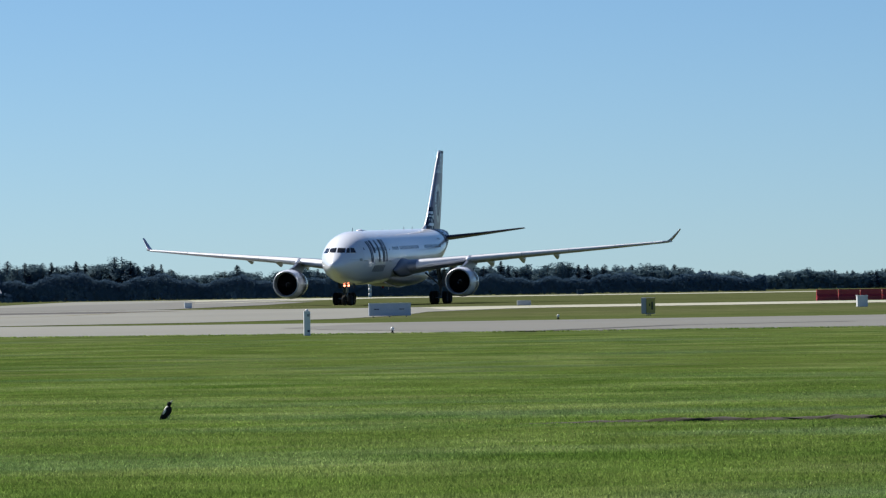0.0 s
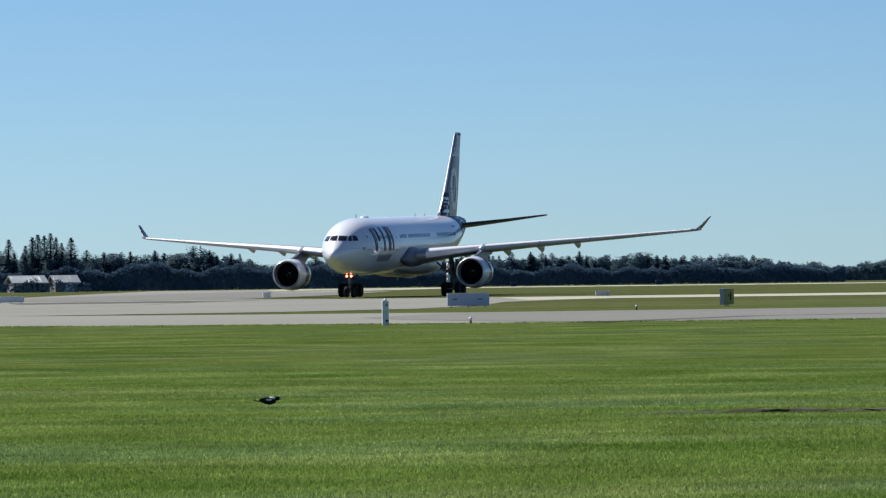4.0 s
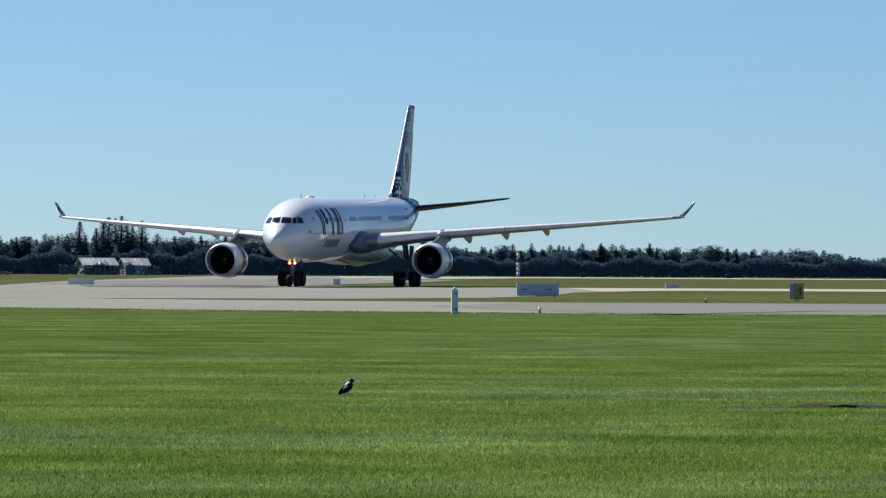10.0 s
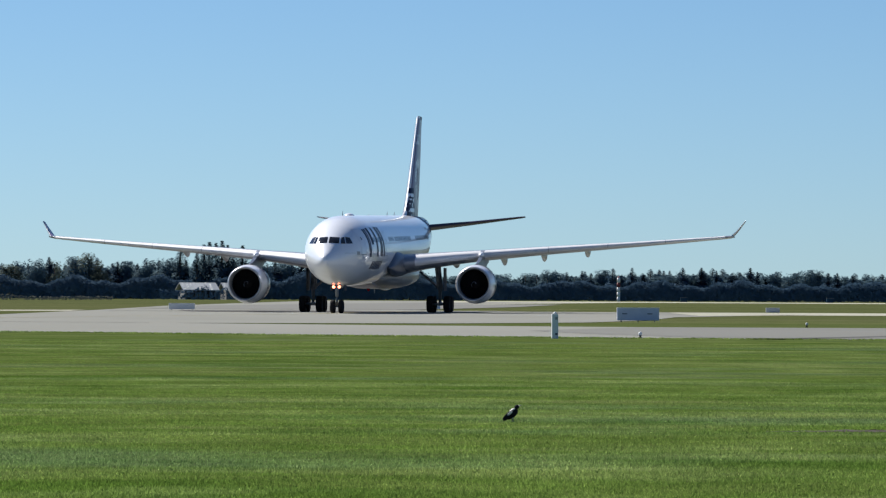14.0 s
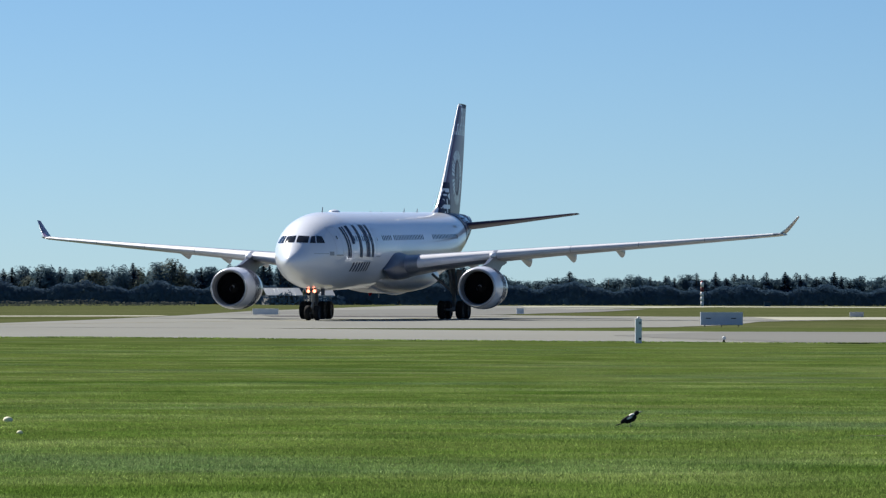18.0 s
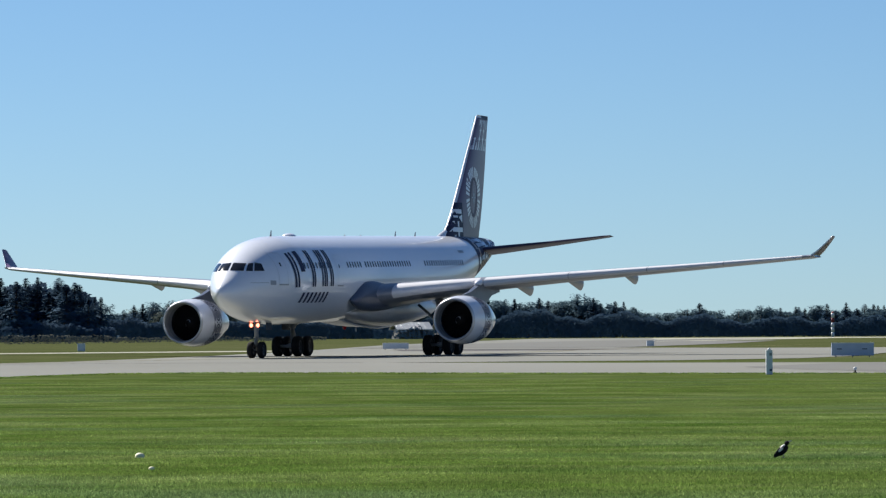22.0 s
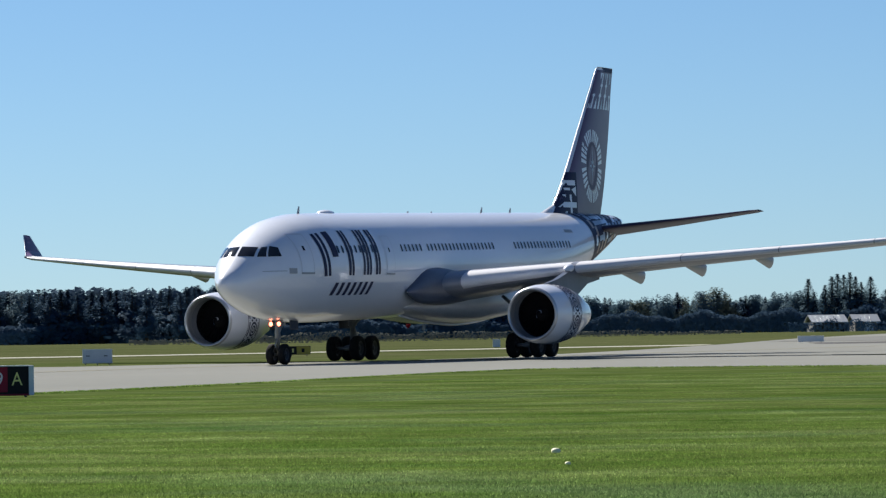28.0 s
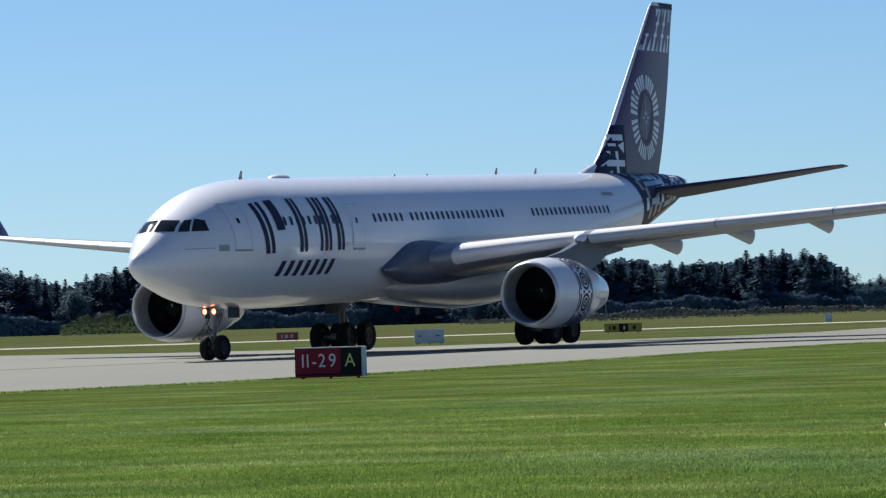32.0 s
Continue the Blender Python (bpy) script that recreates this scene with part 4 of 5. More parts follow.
        for a, b, z0, z1 in ((s0 - 0.03, s0 + 0.015, 4.6, 6.55), (s1 - 0.015, s1 + 0.03, 4.6, 6.55), (s0, s1, 6.53, 6.58)):
            part("door_seam", decal([(a, z0), (b, z0), (b, z1), (a, z1)], 2, 8, 0.016), SEAM, d)
        part("door_sill", decal([(s0 - 0.05, 4.54), (s1 + 0.05, 4.54), (s1 + 0.05, 4.63), (s0 - 0.05, 4.63)], 3, 1, 0.02), PANEL, d)
        part("door_window", decal([(s0 + 0.45, 5.72), (s0 + 0.62, 5.72), (s0 + 0.62, 5.95), (s0 + 0.45, 5.95)], 2, 2, 0.016), GLASS, d)
    part("data_panel", decal([(3.75, 4.56), (4.35, 4.56), (4.35, 4.83), (3.75, 4.83)], 3, 3), PANEL, jet)
    part("probe_line", decal([(2.0, 4.66), (3.6, 4.68), (3.6, 4.71), (2.0, 4.69)], 6, 1), PANEL, jet)
    # navy bars of the title, plain shapes
    for s0, s1, w in ((6.5, 6.85, 0.30), (6.98, 7.28, 0.26), (7.62, 7.80, 0.62), (9.45, 9.55, 0.28), (9.85, 9.95, 0.24), (11.35, 11.35, 0.22), (11.75, 11.75, 0.28), (12.15, 12.15, 0.24), (12.85, 12.95, 0.28), (13.25, 13.35, 0.24)):
        low = 11 if w > 0.5 else -9
        part("title_bar", decal([(s1, low), (s1 + w, low), (s0 + w, 41.5), (s0, 41.5)], 2, 14, 0.016, False), NAVY, jet, "navy painted bar")
    for i in range(7):
        s = 7.9 + 0.72 * i
        part("title_bar", decal([(s, -31), (s + 0.36, -31), (s + 0.62, -16.5), (s + 0.26, -16.5)], 2, 5, 0.016, False), NAVY, jet, "navy painted bar")
    part("registration_bar", decal([(42.6, 7.12), (44.0, 7.12), (44.0, 7.29), (42.6, 7.29)], 4, 2), PANEL, jet)
    # dark patterned tail cone paint
    part("tail_paint", decal([(48.2, -75), (57.2, -75), (57.2, 90), (47.7, 90)], 24, 20, 0.012, False), NAVY, jet, "navy tail paint")
    rng = random.Random(14)
    for i in range(9):
        for j in range(6):
            s, a = 48.5 + 0.95 * i + 0.48 * (j % 2), 72 - 17 * j
            if s > 56.0 or rng.random() < 0.05:
                continue
            mat = rng.choice((WHITE, TAILBLUE, TAILBLUE, TAN)) if a > -5 else rng.choice((TAN, TAN, TAILBLUE))
            wd, up = rng.choice(((1.0, 5.5), (0.45, 10.0), (0.75, 8.0)))
            part("tail_bar", decal([(s, a - up), (s + wd, a - up), (s + wd + 0.15, a + up), (s + 0.15, a + up)], 3, 3, 0.020, False), mat, jet)
    part("tail_bar", decal([(49.4, -62), (54.0, -62), (54.0, -30), (50.6, -30)], 5, 5, 0.016, False), TAN, jet)
    # roof: satellite dome and blades
    dome = [(NOSE - 13 - 0.80 * math.cos(u) * math.cos(w), 0.4 * math.sin(w) * math.cos(u), 7.76 + 0.21 * math.sin(u)) for u in np.linspace(0, math.pi / 2, 7) for w in np.linspace(0, 2 * math.pi, 25)[:-1]]
    part("satellite_dome", (dome, grid_faces(7, 24, True)), WHITE, jet)
    for s, hgt in ((9.3, 0.34), (24.0, 0.10), (27.4, 0.08), (35.0, 0.32), (39.5, 0.28)):
        z0 = 7.74 + rise(s)
        blade = [(NOSE - s, -0.014, z0 - 0.05), (NOSE - s - 0.3, -0.014, z0 - 0.05), (NOSE - s - 0.36, -0.006, z0 + hgt), (NOSE - s - 0.22, -0.006, z0 + hgt), (NOSE - s, 0.014, z0 - 0.05), (NOSE - s - 0.3, 0.014, z0 - 0.05), (NOSE - s - 0.36, 0.006, z0 + hgt), (NOSE - s - 0.22, 0.006, z0 + hgt)]
        part("antenna", (blade, [(0, 1, 2, 3), (7, 6, 5, 4), (0, 3, 7, 4), (1, 5, 6, 2), (3, 2, 6, 7)], False), PANEL, jet)
    part("beacon", lathe([(-0.16, 0.02), (-0.1, 0.10), (0.0, 0.14), (0.08, 0.15)], 14, "z", (NOSE - 24.0, 0, 1.90)), REDGLASS, jet, "red belly beacon")
    part("drain_mast", box_bm(0.35, 0.04, 0.3, (NOSE - 25.5, 0.3, 1.75), 0.01), PANEL, jet)
    # wings
    for side in (1, -1):
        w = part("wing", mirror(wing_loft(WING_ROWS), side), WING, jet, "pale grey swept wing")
        for y0, y1 in ((4.2, 9.2), (9.5, 14.5), (14.54, 19.2), (19.24, 23.8), (23.84, 28.6)):
            part("slat", mirror(slat_shape(y0, y1), side), SLAT, w, "bright leading-edge slat")
        for y, ln, dp in ((6.4, 4.0, 0.5), (10.3, 3.9, 0.86), (13.55, 3.6, 0.84), (17.1, 3.2, 0.78)):
            part("flap_fairing", mirror(fairing_shape(y, ln, dp), side), FAIRING, w, "pale flap-track fairing")
        wl = [(29.1, 35.55, 2.35, 6.40, 0.09), (29.45, 36.2, 1.95, 6.76, 0.085), (29.85, 36.85, 1.4, 7.26, 0.08), (30.2, 37.45, 0.85, 7.74, 0.07)]
        edge = [(y + 0.004, le - 0.03, 0.16, z, 0.9 - 0.1 * i) for i, (y, le, ch, z, th) in enumerate(wl)]
        part("winglet", mirror(wing_loft(wl), side), PLUM, w, "dark plum winglet")
        part("winglet_edge", mirror(wing_loft(edge), side), WHITE, w, "white leading edge of the winglet")
        # tailplane
        tp = [(0.3, 49.6, 6.6, 7.36, 0.075), (1.5, 50.6, 5.75, 7.47, 0.075), (5, 53.2, 3.85, 7.88, 0.07), (9.0, 56.2, 2.0, 8.40, 0.065), (9.35, 56.8, 1.45, 8.46, 0.05)]
        part("tailplane", mirror(wing_loft(tp), side), TAILGREY, jet, "dark-edged tailplane")
        engine(jet, side)
        main_gear(jet, side)
    # fin and its paint
    fin = part("fin", wing_loft(FIN_ROWS, True), WHITE, jet, "white-edged tail fin")
    dor = [(NOSE - 44.6, 0, 8.33), (NOSE - 46.5, 0.17, 8.30), (NOSE - 46.9, 0.15, 8.75), (NOSE - 46.5, -0.17, 8.30), (NOSE - 46.9, -0.15, 8.75), (NOSE - 46.85, 0, 8.9)]
    part("dorsal_fillet", (dor, [(0, 1, 2, 5), (0, 5, 4, 3)]), WHITE, fin)
    zs = np.linspace(8.2, 17.2, 22)
    rows = [(r[3], r[1], r[2]) for r in FIN_ROWS]
    us = 0.030 + 0.970 * np.linspace(0, 1.0, 16) ** 1.4
    for sgn in (1, -1):
        v = []
        for z in zs:
            le, ch = table(rows, 1, z), table(rows, 2, z)
            for u in us:
                s = le + ch * u - (0.01 if u == 1 else 0)
                v.append(Vector((NOSE - s, sgn * (fin_half(s, z) + 0.010), z)))
        f = grid_faces(len(zs), len(us))
        part("fin_paint", (v, f if sgn < 0 else [tuple(reversed(q)) for q in f]), PLUM, fin, "plum brown fin paint")
    # pale spindles and triangles along the fin's top
    def fin_at(u, z):
        return table(rows, 1, z) + table(rows, 2, z) * u

    def fin_shape(u, heights, mat, name="fin_mark"):
        """An upright mark at a share of the chord: rows of height and half width."""
        for (z0, w0), (z1, w1) in zip(heights[:-1], heights[1:]):
            a, b = fin_at(u, z0), fin_at(u, z1)
            fin_patch([[(a - w0, z0), (a + w0, z0), (b + w1, z1), (b - w1, z1)]], 0.018, name, mat, fin)

    for i, u in enumerate((0.14, 0.40, 0.66, 0.90)):
        fin_shape(u, [(14.80, 0.16), (15.50, 0.09), (15.62, 0.26), (15.80, 0.07), (16.12, 0.07), (16.28, 0.24), (16.38, 0.08), (17.02, 0.11)] if 0 < i < 3 else [(14.80, 0.13), (15.50, 0.07), (15.64, 0.22), (15.72, 0.05)], WHITE)
    for i, u in enumerate((0.27, 0.53, 0.79)):
        fin_shape(u, [(14.80, 0.20), (15.42, 0.02)], TAILBLUE if i == 1 else WHITE)
        fin_shape(u + 0.02, [(16.62, 0.02), (17.04, 0.20)], WHITE if i == 0 else TAILBLUE)
    fin_shape(0.86, [(16.40, 0.18), (17.04, 0.18)], TAILBLUE)
    for u in (0.05, 0.09):
        fin_shape(u, [(14.80, 0.05), (15.10, 0.04)], WHITE)
    # ring emblem: eight groups of parallel bars round a paler middle
    cs, cz = 52.98, 11.3
    disc = [(cs + 1.10 * math.sin(a), cz + 1.42 * math.cos(a)) for a in np.linspace(0, 2 * math.pi, 33)[:-1]]
    fin_patch([disc], 0.016, "emblem_disc", EMBLEM, fin, "grey middle of the ring emblem")
    for i in range(8):
        a = 2 * math.pi * (i + 0.5) / 8
        for k in (-1.5, -0.5, 0.5, 1.5):
            q, p, w = a + k * 0.185, a + k * 0.165, 0.055
            fin_patch([[(cs + 1.20 * math.sin(q - w), cz + 1.50 * math.cos(q - w)), (cs + 1.20 * math.sin(q + w), cz + 1.50 * math.cos(q + w)), (cs + 2.02 * math.sin(p + w), cz + 2.22 * math.cos(p + w)), (cs + 2.02 * math.sin(p - w), cz + 2.22 * math.cos(p - w))]], 0.02, "emblem_bar", WHITE, fin)
    for i in range(8):
        a = 2 * math.pi * i / 8
        far = 1.16 if i % 4 == 0 else 0.8 if i % 2 == 0 else 0.55
        fin_patch([[(cs + 0.14 * math.sin(a - 0.6), cz + 0.18 * math.cos(a - 0.6)), (cs + 0.14 * math.sin(a + 0.6), cz + 0.18 * math.cos(a + 0.6)), (cs + 0.75 * far * math.sin(a), cz + far * math.cos(a))]], 0.022, "emblem_point", TAILBLUE, fin)
    fin_patch(fin_strip(54.9, 57.55, 17.10, 17.36), 0.02, "fin_cap", NAVY, fin, "dark cap along the fin's tip")
    # navy patch with pale bars at the fin's foot
    foot, cuts = [], [(k / 8) ** 2 for k in range(9)]
    for i in range(10):
        z0, z1 = 8.2 + 0.265 * i, 8.2 + 0.265 * (i + 1)
        le0, le1 = table(rows, 1, z0), table(rows, 1, z1)
        for q0, q1 in zip(cuts[:-1], cuts[1:]):
            foot.append([(le0 + (50.0 - le0) * q0, z0), (le0 + (50.0 - le0) * q1, z0), (le1 + (50.0 - le1) * q1, z1), (le1 + (50.0 - le1) * q0, z1)])
    fin_patch(foot, 0.014, "foot_paint", NAVY, fin, "navy paint at the fin's foot")
    for bar in (fin_strip(47.1, 49.8, 8.72, 9.05), fin_strip(47.9, 48.25, 8.3, 9.5), fin_strip(48.75, 49.05, 8.3, 9.5), fin_strip(48.3, 49.7, 10.05, 10.36), [[(49.1, 9.8), (49.75, 9.4), (49.8, 10.0)]], fin_strip(48.2, 48.9, 9.75, 9.9)):
        fin_patch(bar, 0.024, "foot_bar", WHITE, fin)
    nose_gear(jet)
    return jet


JET = airliner()


# ---- trees beyond the field ----
def clump_mesh(name, centres, size, mat, seed, tris=2, out=None):
    """Many small leaf clumps, each a few crossed triangles, round the given centres (x, y, z, spread)."""
    rng = np.random.default_rng(seed)
    c = np.repeat(np.asarray(centres, float)[:, :3], tris, axis=0)
    n = len(c)
    k = np.repeat(np.asarray(centres, float)[:, 3], tris)[:, None, None]
    s = size * (0.6 + 0.8 * rng.random((n, 1, 1))) * np.where(k > 0, k, 1.0)
    d = rng.normal(size=(n, 3, 3))
    d /= np.linalg.norm(d, axis=2, keepdims=True)
    # leaves lie along the swell of the crown or hedge that they clothe, and face outwards
    if out is None:
        base = c * (1.0, 1.0, 0.55) - (0, 0, 0.16)
        base /= np.maximum(np.linalg.norm(base, axis=1, keepdims=True), 1e-6)
    else:
        base = np.repeat(np.asarray(out, float), tris, axis=0)
    base = base + rng.normal(size=base.shape) * 0.12
    base /= np.linalg.norm(base, axis=1, keepdims=True)
    d -= 0.78 * np.sum(d * base[:, None, :], axis=2, keepdims=True) * base[:, None, :]
    inward = np.sum(np.cross(d[:, 1] - d[:, 0], d[:, 2] - d[:, 0]) * base, axis=1) < 0
    d[inward] = d[inward][:, ::-1]
    v = (c[:, None, :] + d * s).reshape(-1, 3)
    f = np.arange(len(v)).reshape(-1, 3)
    me = bpy.data.meshes.new(name)
    me.from_pydata(v.tolist(), [], f.tolist())
    me.materials.append(mat)
    me.polygons.foreach_set("use_smooth", [True] * len(me.polygons))
    me.update()
    me.normals_split_custom_set(np.repeat(base, 3, axis=0).tolist())
    return me


def conifer_crown(seed, wide=0.30):
    """Centres of clumps of a spiky crown, 1 m tall overall."""
    rng = np.random.default_rng(seed)
    out = []
    for i in range(1300):
        u = rng.random() ** 0.85
        a = rng.random() * 6.283
        r = wide * (1 - u) ** 0.7 * (0.80 + 0.22 * math.sin(u * 27 + seed) + 0.25 * math.sin(3 * a + 11 * u + seed)) * math.sqrt(rng.random())
        out.append((r * math.cos(a), r * math.sin(a), 0.06 + 0.92 * u, 1.15 - 0.8 * u))
    return out


def broad_crown(seed, lobes=20):
    """A ragged crown of many small leaf masses, rising to several uneven tops."""
    rng = np.random.default_rng(seed)
    out = []
    for i in range(lobes):
        a, h = rng.random() * 6.283, 0.22 + 0.66 * rng.random()
        r = 0.30 * rng.random() ** 0.5 * (1.30 - h)
        cx, cy = r * math.cos(a) * 1.2, r * math.sin(a) * 1.2
        rad = 0.045 + 0.05 * rng.random()
        for k in range(110):
            d = np.clip(rng.normal(size=3), -1.6, 1.6) * rad * np.array((1.0, 1.0, 1.25))
            out.append((cx + d[0], cy + d[1], min(1.03, max(0.03, h + d[2])), 0.9))
    for k in range(260):
        a, r = rng.random() * 6.283, 0.3 * rng.random() ** 0.5
        out.append((r * math.cos(a), r * math.sin(a), 0.02 + 0.45 * rng.random(), 0))
    return out


def poplar_crown(seed):
    """One narrow pointed crown, fullest below the middle, with a ragged skin."""
    rng = np.random.default_rng(seed)
    out = []
    for i in range(1300):
        u = rng.random()
        a = rng.random() * 6.283
        r = 0.135 * math.sin(math.pi * min(1, 0.58 * u + 0.42)) ** 0.85 * (1 + 0.25 * math.sin(2 * a + 14 * u + seed)) * math.sqrt(rng.random())
        out.append((r * math.cos(a), r * math.sin(a), 0.05 + 0.93 * u, 0.95 - 0.45 * u))
    return out


def tree_kind(name, crown, mat, label, size, seed):
    t = thing(name, label, "tree", "trees beyond the airfield")
    trunk = tube([(0, 0, -0.02), (0.004, 0.003, 0.3), (-0.004, 0.004, 0.62), (0, 0, 0.9)], [0.03, 0.022, 0.013, 0.004], 7)
    part("trunk", trunk, BARK, t)
    rng = random.Random(seed)
    for i in range(3):
        z, a = 0.28 + 0.15 * i + rng.uniform(-0.05, 0.05), 2.1 * i + rng.uniform(0, 1.5)
        part("limb", tube([(0, 0, z), (0.05 * math.cos(a), 0.05 * math.sin(a), z + 0.05), (0.08 * math.cos(a), 0.08 * math.sin(a), z + 0.10)], [0.008, 0.005, 0.002], 5), BARK, t)
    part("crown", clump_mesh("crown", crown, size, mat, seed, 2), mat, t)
    return t


def placed(t, x, y, height, turn, wide=1.0):
    m = Matrix.LocRotScale((x, y, 0), Euler((0, 0, turn)), (height * wide, height * wide, height))
    return m


PROTOS = {"pine": [tree_kind("pine_tree", conifer_crown(11 + i, 0.175 + 0.03 * i), PINE, "dark conifer with a pointed ragged crown, blued for haze", 0.044, 20 + i) for i in range(4)],
          "broad": [tree_kind("broadleaf_tree", broad_crown(31 + i), LEAF, "dull broadleaf tree with an uneven crown, blued for haze", 0.042, 40 + i) for i in range(4)],
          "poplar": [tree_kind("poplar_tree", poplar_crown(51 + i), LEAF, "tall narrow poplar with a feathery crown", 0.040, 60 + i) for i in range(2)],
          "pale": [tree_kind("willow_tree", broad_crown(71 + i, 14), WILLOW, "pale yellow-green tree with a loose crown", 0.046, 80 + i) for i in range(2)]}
# stands of trees: from and to bearing (degrees left), distance, kinds
STANDS = [(-10.2, -8.0, 1150, "broad pine"), (-8.0, -7.0, 1150, "broad broad pine"), (-7.0, -5.9, 1120, "pine broad"), (-5.9, -4.7, 1080, "pine pine broad"), (-4.7, -3.2, 1080, "pine pine broad"),
          (-3.2, -1.5, 1050, "pine broad broad"), (-1.5, -1.2, 1020, "broad"), (-1.2, -0.97, 990, "broad pine"), (-0.95, -0.4, 1000, "broad"), (-0.36, 0.6, 960, "pine pine pine broad"),
          (0.6, 1.6, 960, "pine pine broad"), (1.6, 2.0, 950, "pine broad"), (2.0, 2.5, 950, "pine pale pine"), (2.5, 3.1, 950, "pine broad"), (3.1, 3.7, 950, "pine pine broad"), (3.7, 4.5, 950, "broad pale pine")]
STANDS += [(4.5, 6.45, 950, "broad broad pale pine pine"), (6.45, 7.7, 800, "pine pine pine"), (7.7, 9.0, 800, "pine pine pine pine pine pine broad"), (9.0, 10.6, 800, "pine pine pine pine pine pine broad"),
          (10.6, 12.2, 780, "pine pine"), (12.2, 12.7, 780, "pine pine pine"), (12.7, 15.2, 780, "pine pine pine pine pine pine broad"), (15.2, 16.0, 760, "pine pine pine broad"), (16.0, 16.7, 760, "pine pine pine broad"), (16.7, 18.2, 760, "pine pine broad")]


# height of the treetops at 1 km, every 0.3 degrees of bearing from -9.6
SKYLINE = [4.6, 4.6, 4.2, 4.8, 5.4, 4.4, 3.6, 4.9, 4.7, 5.7, 6.4, 6.5, 6.3, 6.5, 7.4, 7.2, 7.0, 7.3, 7.3, 7.8, 7.3, 7.3, 7.1, 7.1, 6.7, 7.1, 6.5, 5.5, 7.6, 6.0, 5.5, 7.9, 9.0, 9.8, 9.0, 8.9, 9.1, 9.5, 9.0, 8.8, 8.8, 8.9, 9.6, 8.6, 8.7, 9.8, 8.8, 8.7, 8.9, 8.5, 8.5, 8.9, 7.6, 7.0, 11.6, 13.7, 14.0, 13.8, 13.2, 12.3, 12.5, 11.7, 13.4, 14.4, 13.8, 13.1, 13.0, 12.4, 13.1, 12.3, 12.5, 13.4, 13.0, 13.3, 11.8, 12.5, 13.0, 12.1, 13.5, 11.9, 12.8, 13.1, 13.4, 13.5, 14.9, 14.4, 12.1, 11.1, 13.6, 15.0, 15.0]


# the row of poplars behind the farm sheds: bearing, height
POPLARS = [(2.74, 11.2), (2.53, 9.8), (2.44, 11.6), (2.37, 12.2), (2.29, 11.9), (2.21, 12.4), (2.14, 11.5), (2.07, 10.3), (1.95, 11.5)]


def skyline(bearing, dist):
    """How tall the wood stands at a bearing, for trees at that distance."""
    return (float(np.interp(bearing, [-9.6 + 0.3 * i for i in range(len(SKYLINE))], SKYLINE)) - EYE[2]) * dist / 1000 + EYE[2]


def plant_trees():
    rng = random.Random(8)
    used = set()
    for a0, a1, dist, kinds in STANDS:
        kinds = kinds.split()
        n = max(1, round((a1 - a0) / 0.125))
        for i in range(n):
            for row in (0, 1):
                if row and i % 2:
                    continue
                a = radians(a0 + (a1 - a0) * (i + 0.5 + rng.uniform(-0.35, 0.35)) / n)
                d = dist + row * 22 + rng.uniform(-8, 8)
                kind = rng.choice(kinds)
                full = skyline(math.degrees(a), d) * (rng.choice((rng.uniform(0.80, 0.94), rng.uniform(0.90, 1.0), rng.uniform(0.97, 1.06))) if not row else rng.uniform(0.86, 1.02))
                proto = rng.choice(PROTOS[kind])
                wide = {"pine": rng.uniform(1.4, 2.2), "broad": rng.uniform(0.85, 1.2), "poplar": rng.uniform(1.0, 1.3), "pale": rng.uniform(0.9, 1.3)}[kind]
                if full < 7:
                    wide *= 1.3
                m = placed(proto, -math.sin(a) * d, math.cos(a) * d, full, rng.uniform(0, 6.28), wide)
                if proto.name not in used:
                    used.add(proto.name)
                    proto.matrix_world = m
                else:
                    c = copy_thing(proto, Matrix.Identity(4))
                    c.matrix_world = m
    for k, (bearing, tall) in enumerate(POPLARS):
        a, d = radians(bearing), 938 + rng.uniform(-5, 5)
        proto = PROTOS["poplar"][k % 2]
        m = placed(proto, -math.sin(a) * d, math.cos(a) * d, tall, rng.uniform(0, 6.28), rng.uniform(1.3, 1.75))
        if proto.name not in used:
            used.add(proto.name)
            proto.matrix_world = m
        else:
            copy_thing(proto, Matrix.Identity(4)).matrix_world = m
    for group in PROTOS.values():
        for p in group:
            if p.name not in used:
                for ch in list(p.children_recursive):
                    bpy.data.objects.remove(ch)
                bpy.data.objects.remove(p)


plant_trees()


def hedge(name, label, rows, mat, seed, size=0.28, density=70.0):
    """A run of clumped leaves: rows of bearing, distance, height."""
    rng = np.random.default_rng(seed)
    cs, out = [], []
    for (a0, d0, h0), (a1, d1, h1) in zip(rows[:-1], rows[1:]):
        length = math.radians(abs(a1 - a0)) * (d0 + d1) / 2
        n = int(length * density * (h0 + h1) / 4)
        for i in range(n):
            u = rng.random()
            a = math.radians(a0 + (a1 - a0) * u)
            d = d0 + (d1 - d0) * u + rng.uniform(-2.2, 2.2)
            h = (h0 + (h1 - h0) * u) * (0.9 + 0.16 * math.sin(u * length * 0.35 + seed) + 0.07 * math.sin(u * length * 1.1))
            up = rng.random() ** 0.8
            cs.append((-math.sin(a) * d, math.cos(a) * d, h * up, 0))
            lift = 0.25 + 1.1 * up ** 3
            out.append((math.sin(a) * 0.9, -math.cos(a) * 0.9, lift))
    me = clump_mesh(name, cs, size, mat, seed, 2, np.asarray(out) / np.linalg.norm(out, axis=1, keepdims=True))
    return tagged(new(name, me), label, "hedge", kind="stuff")


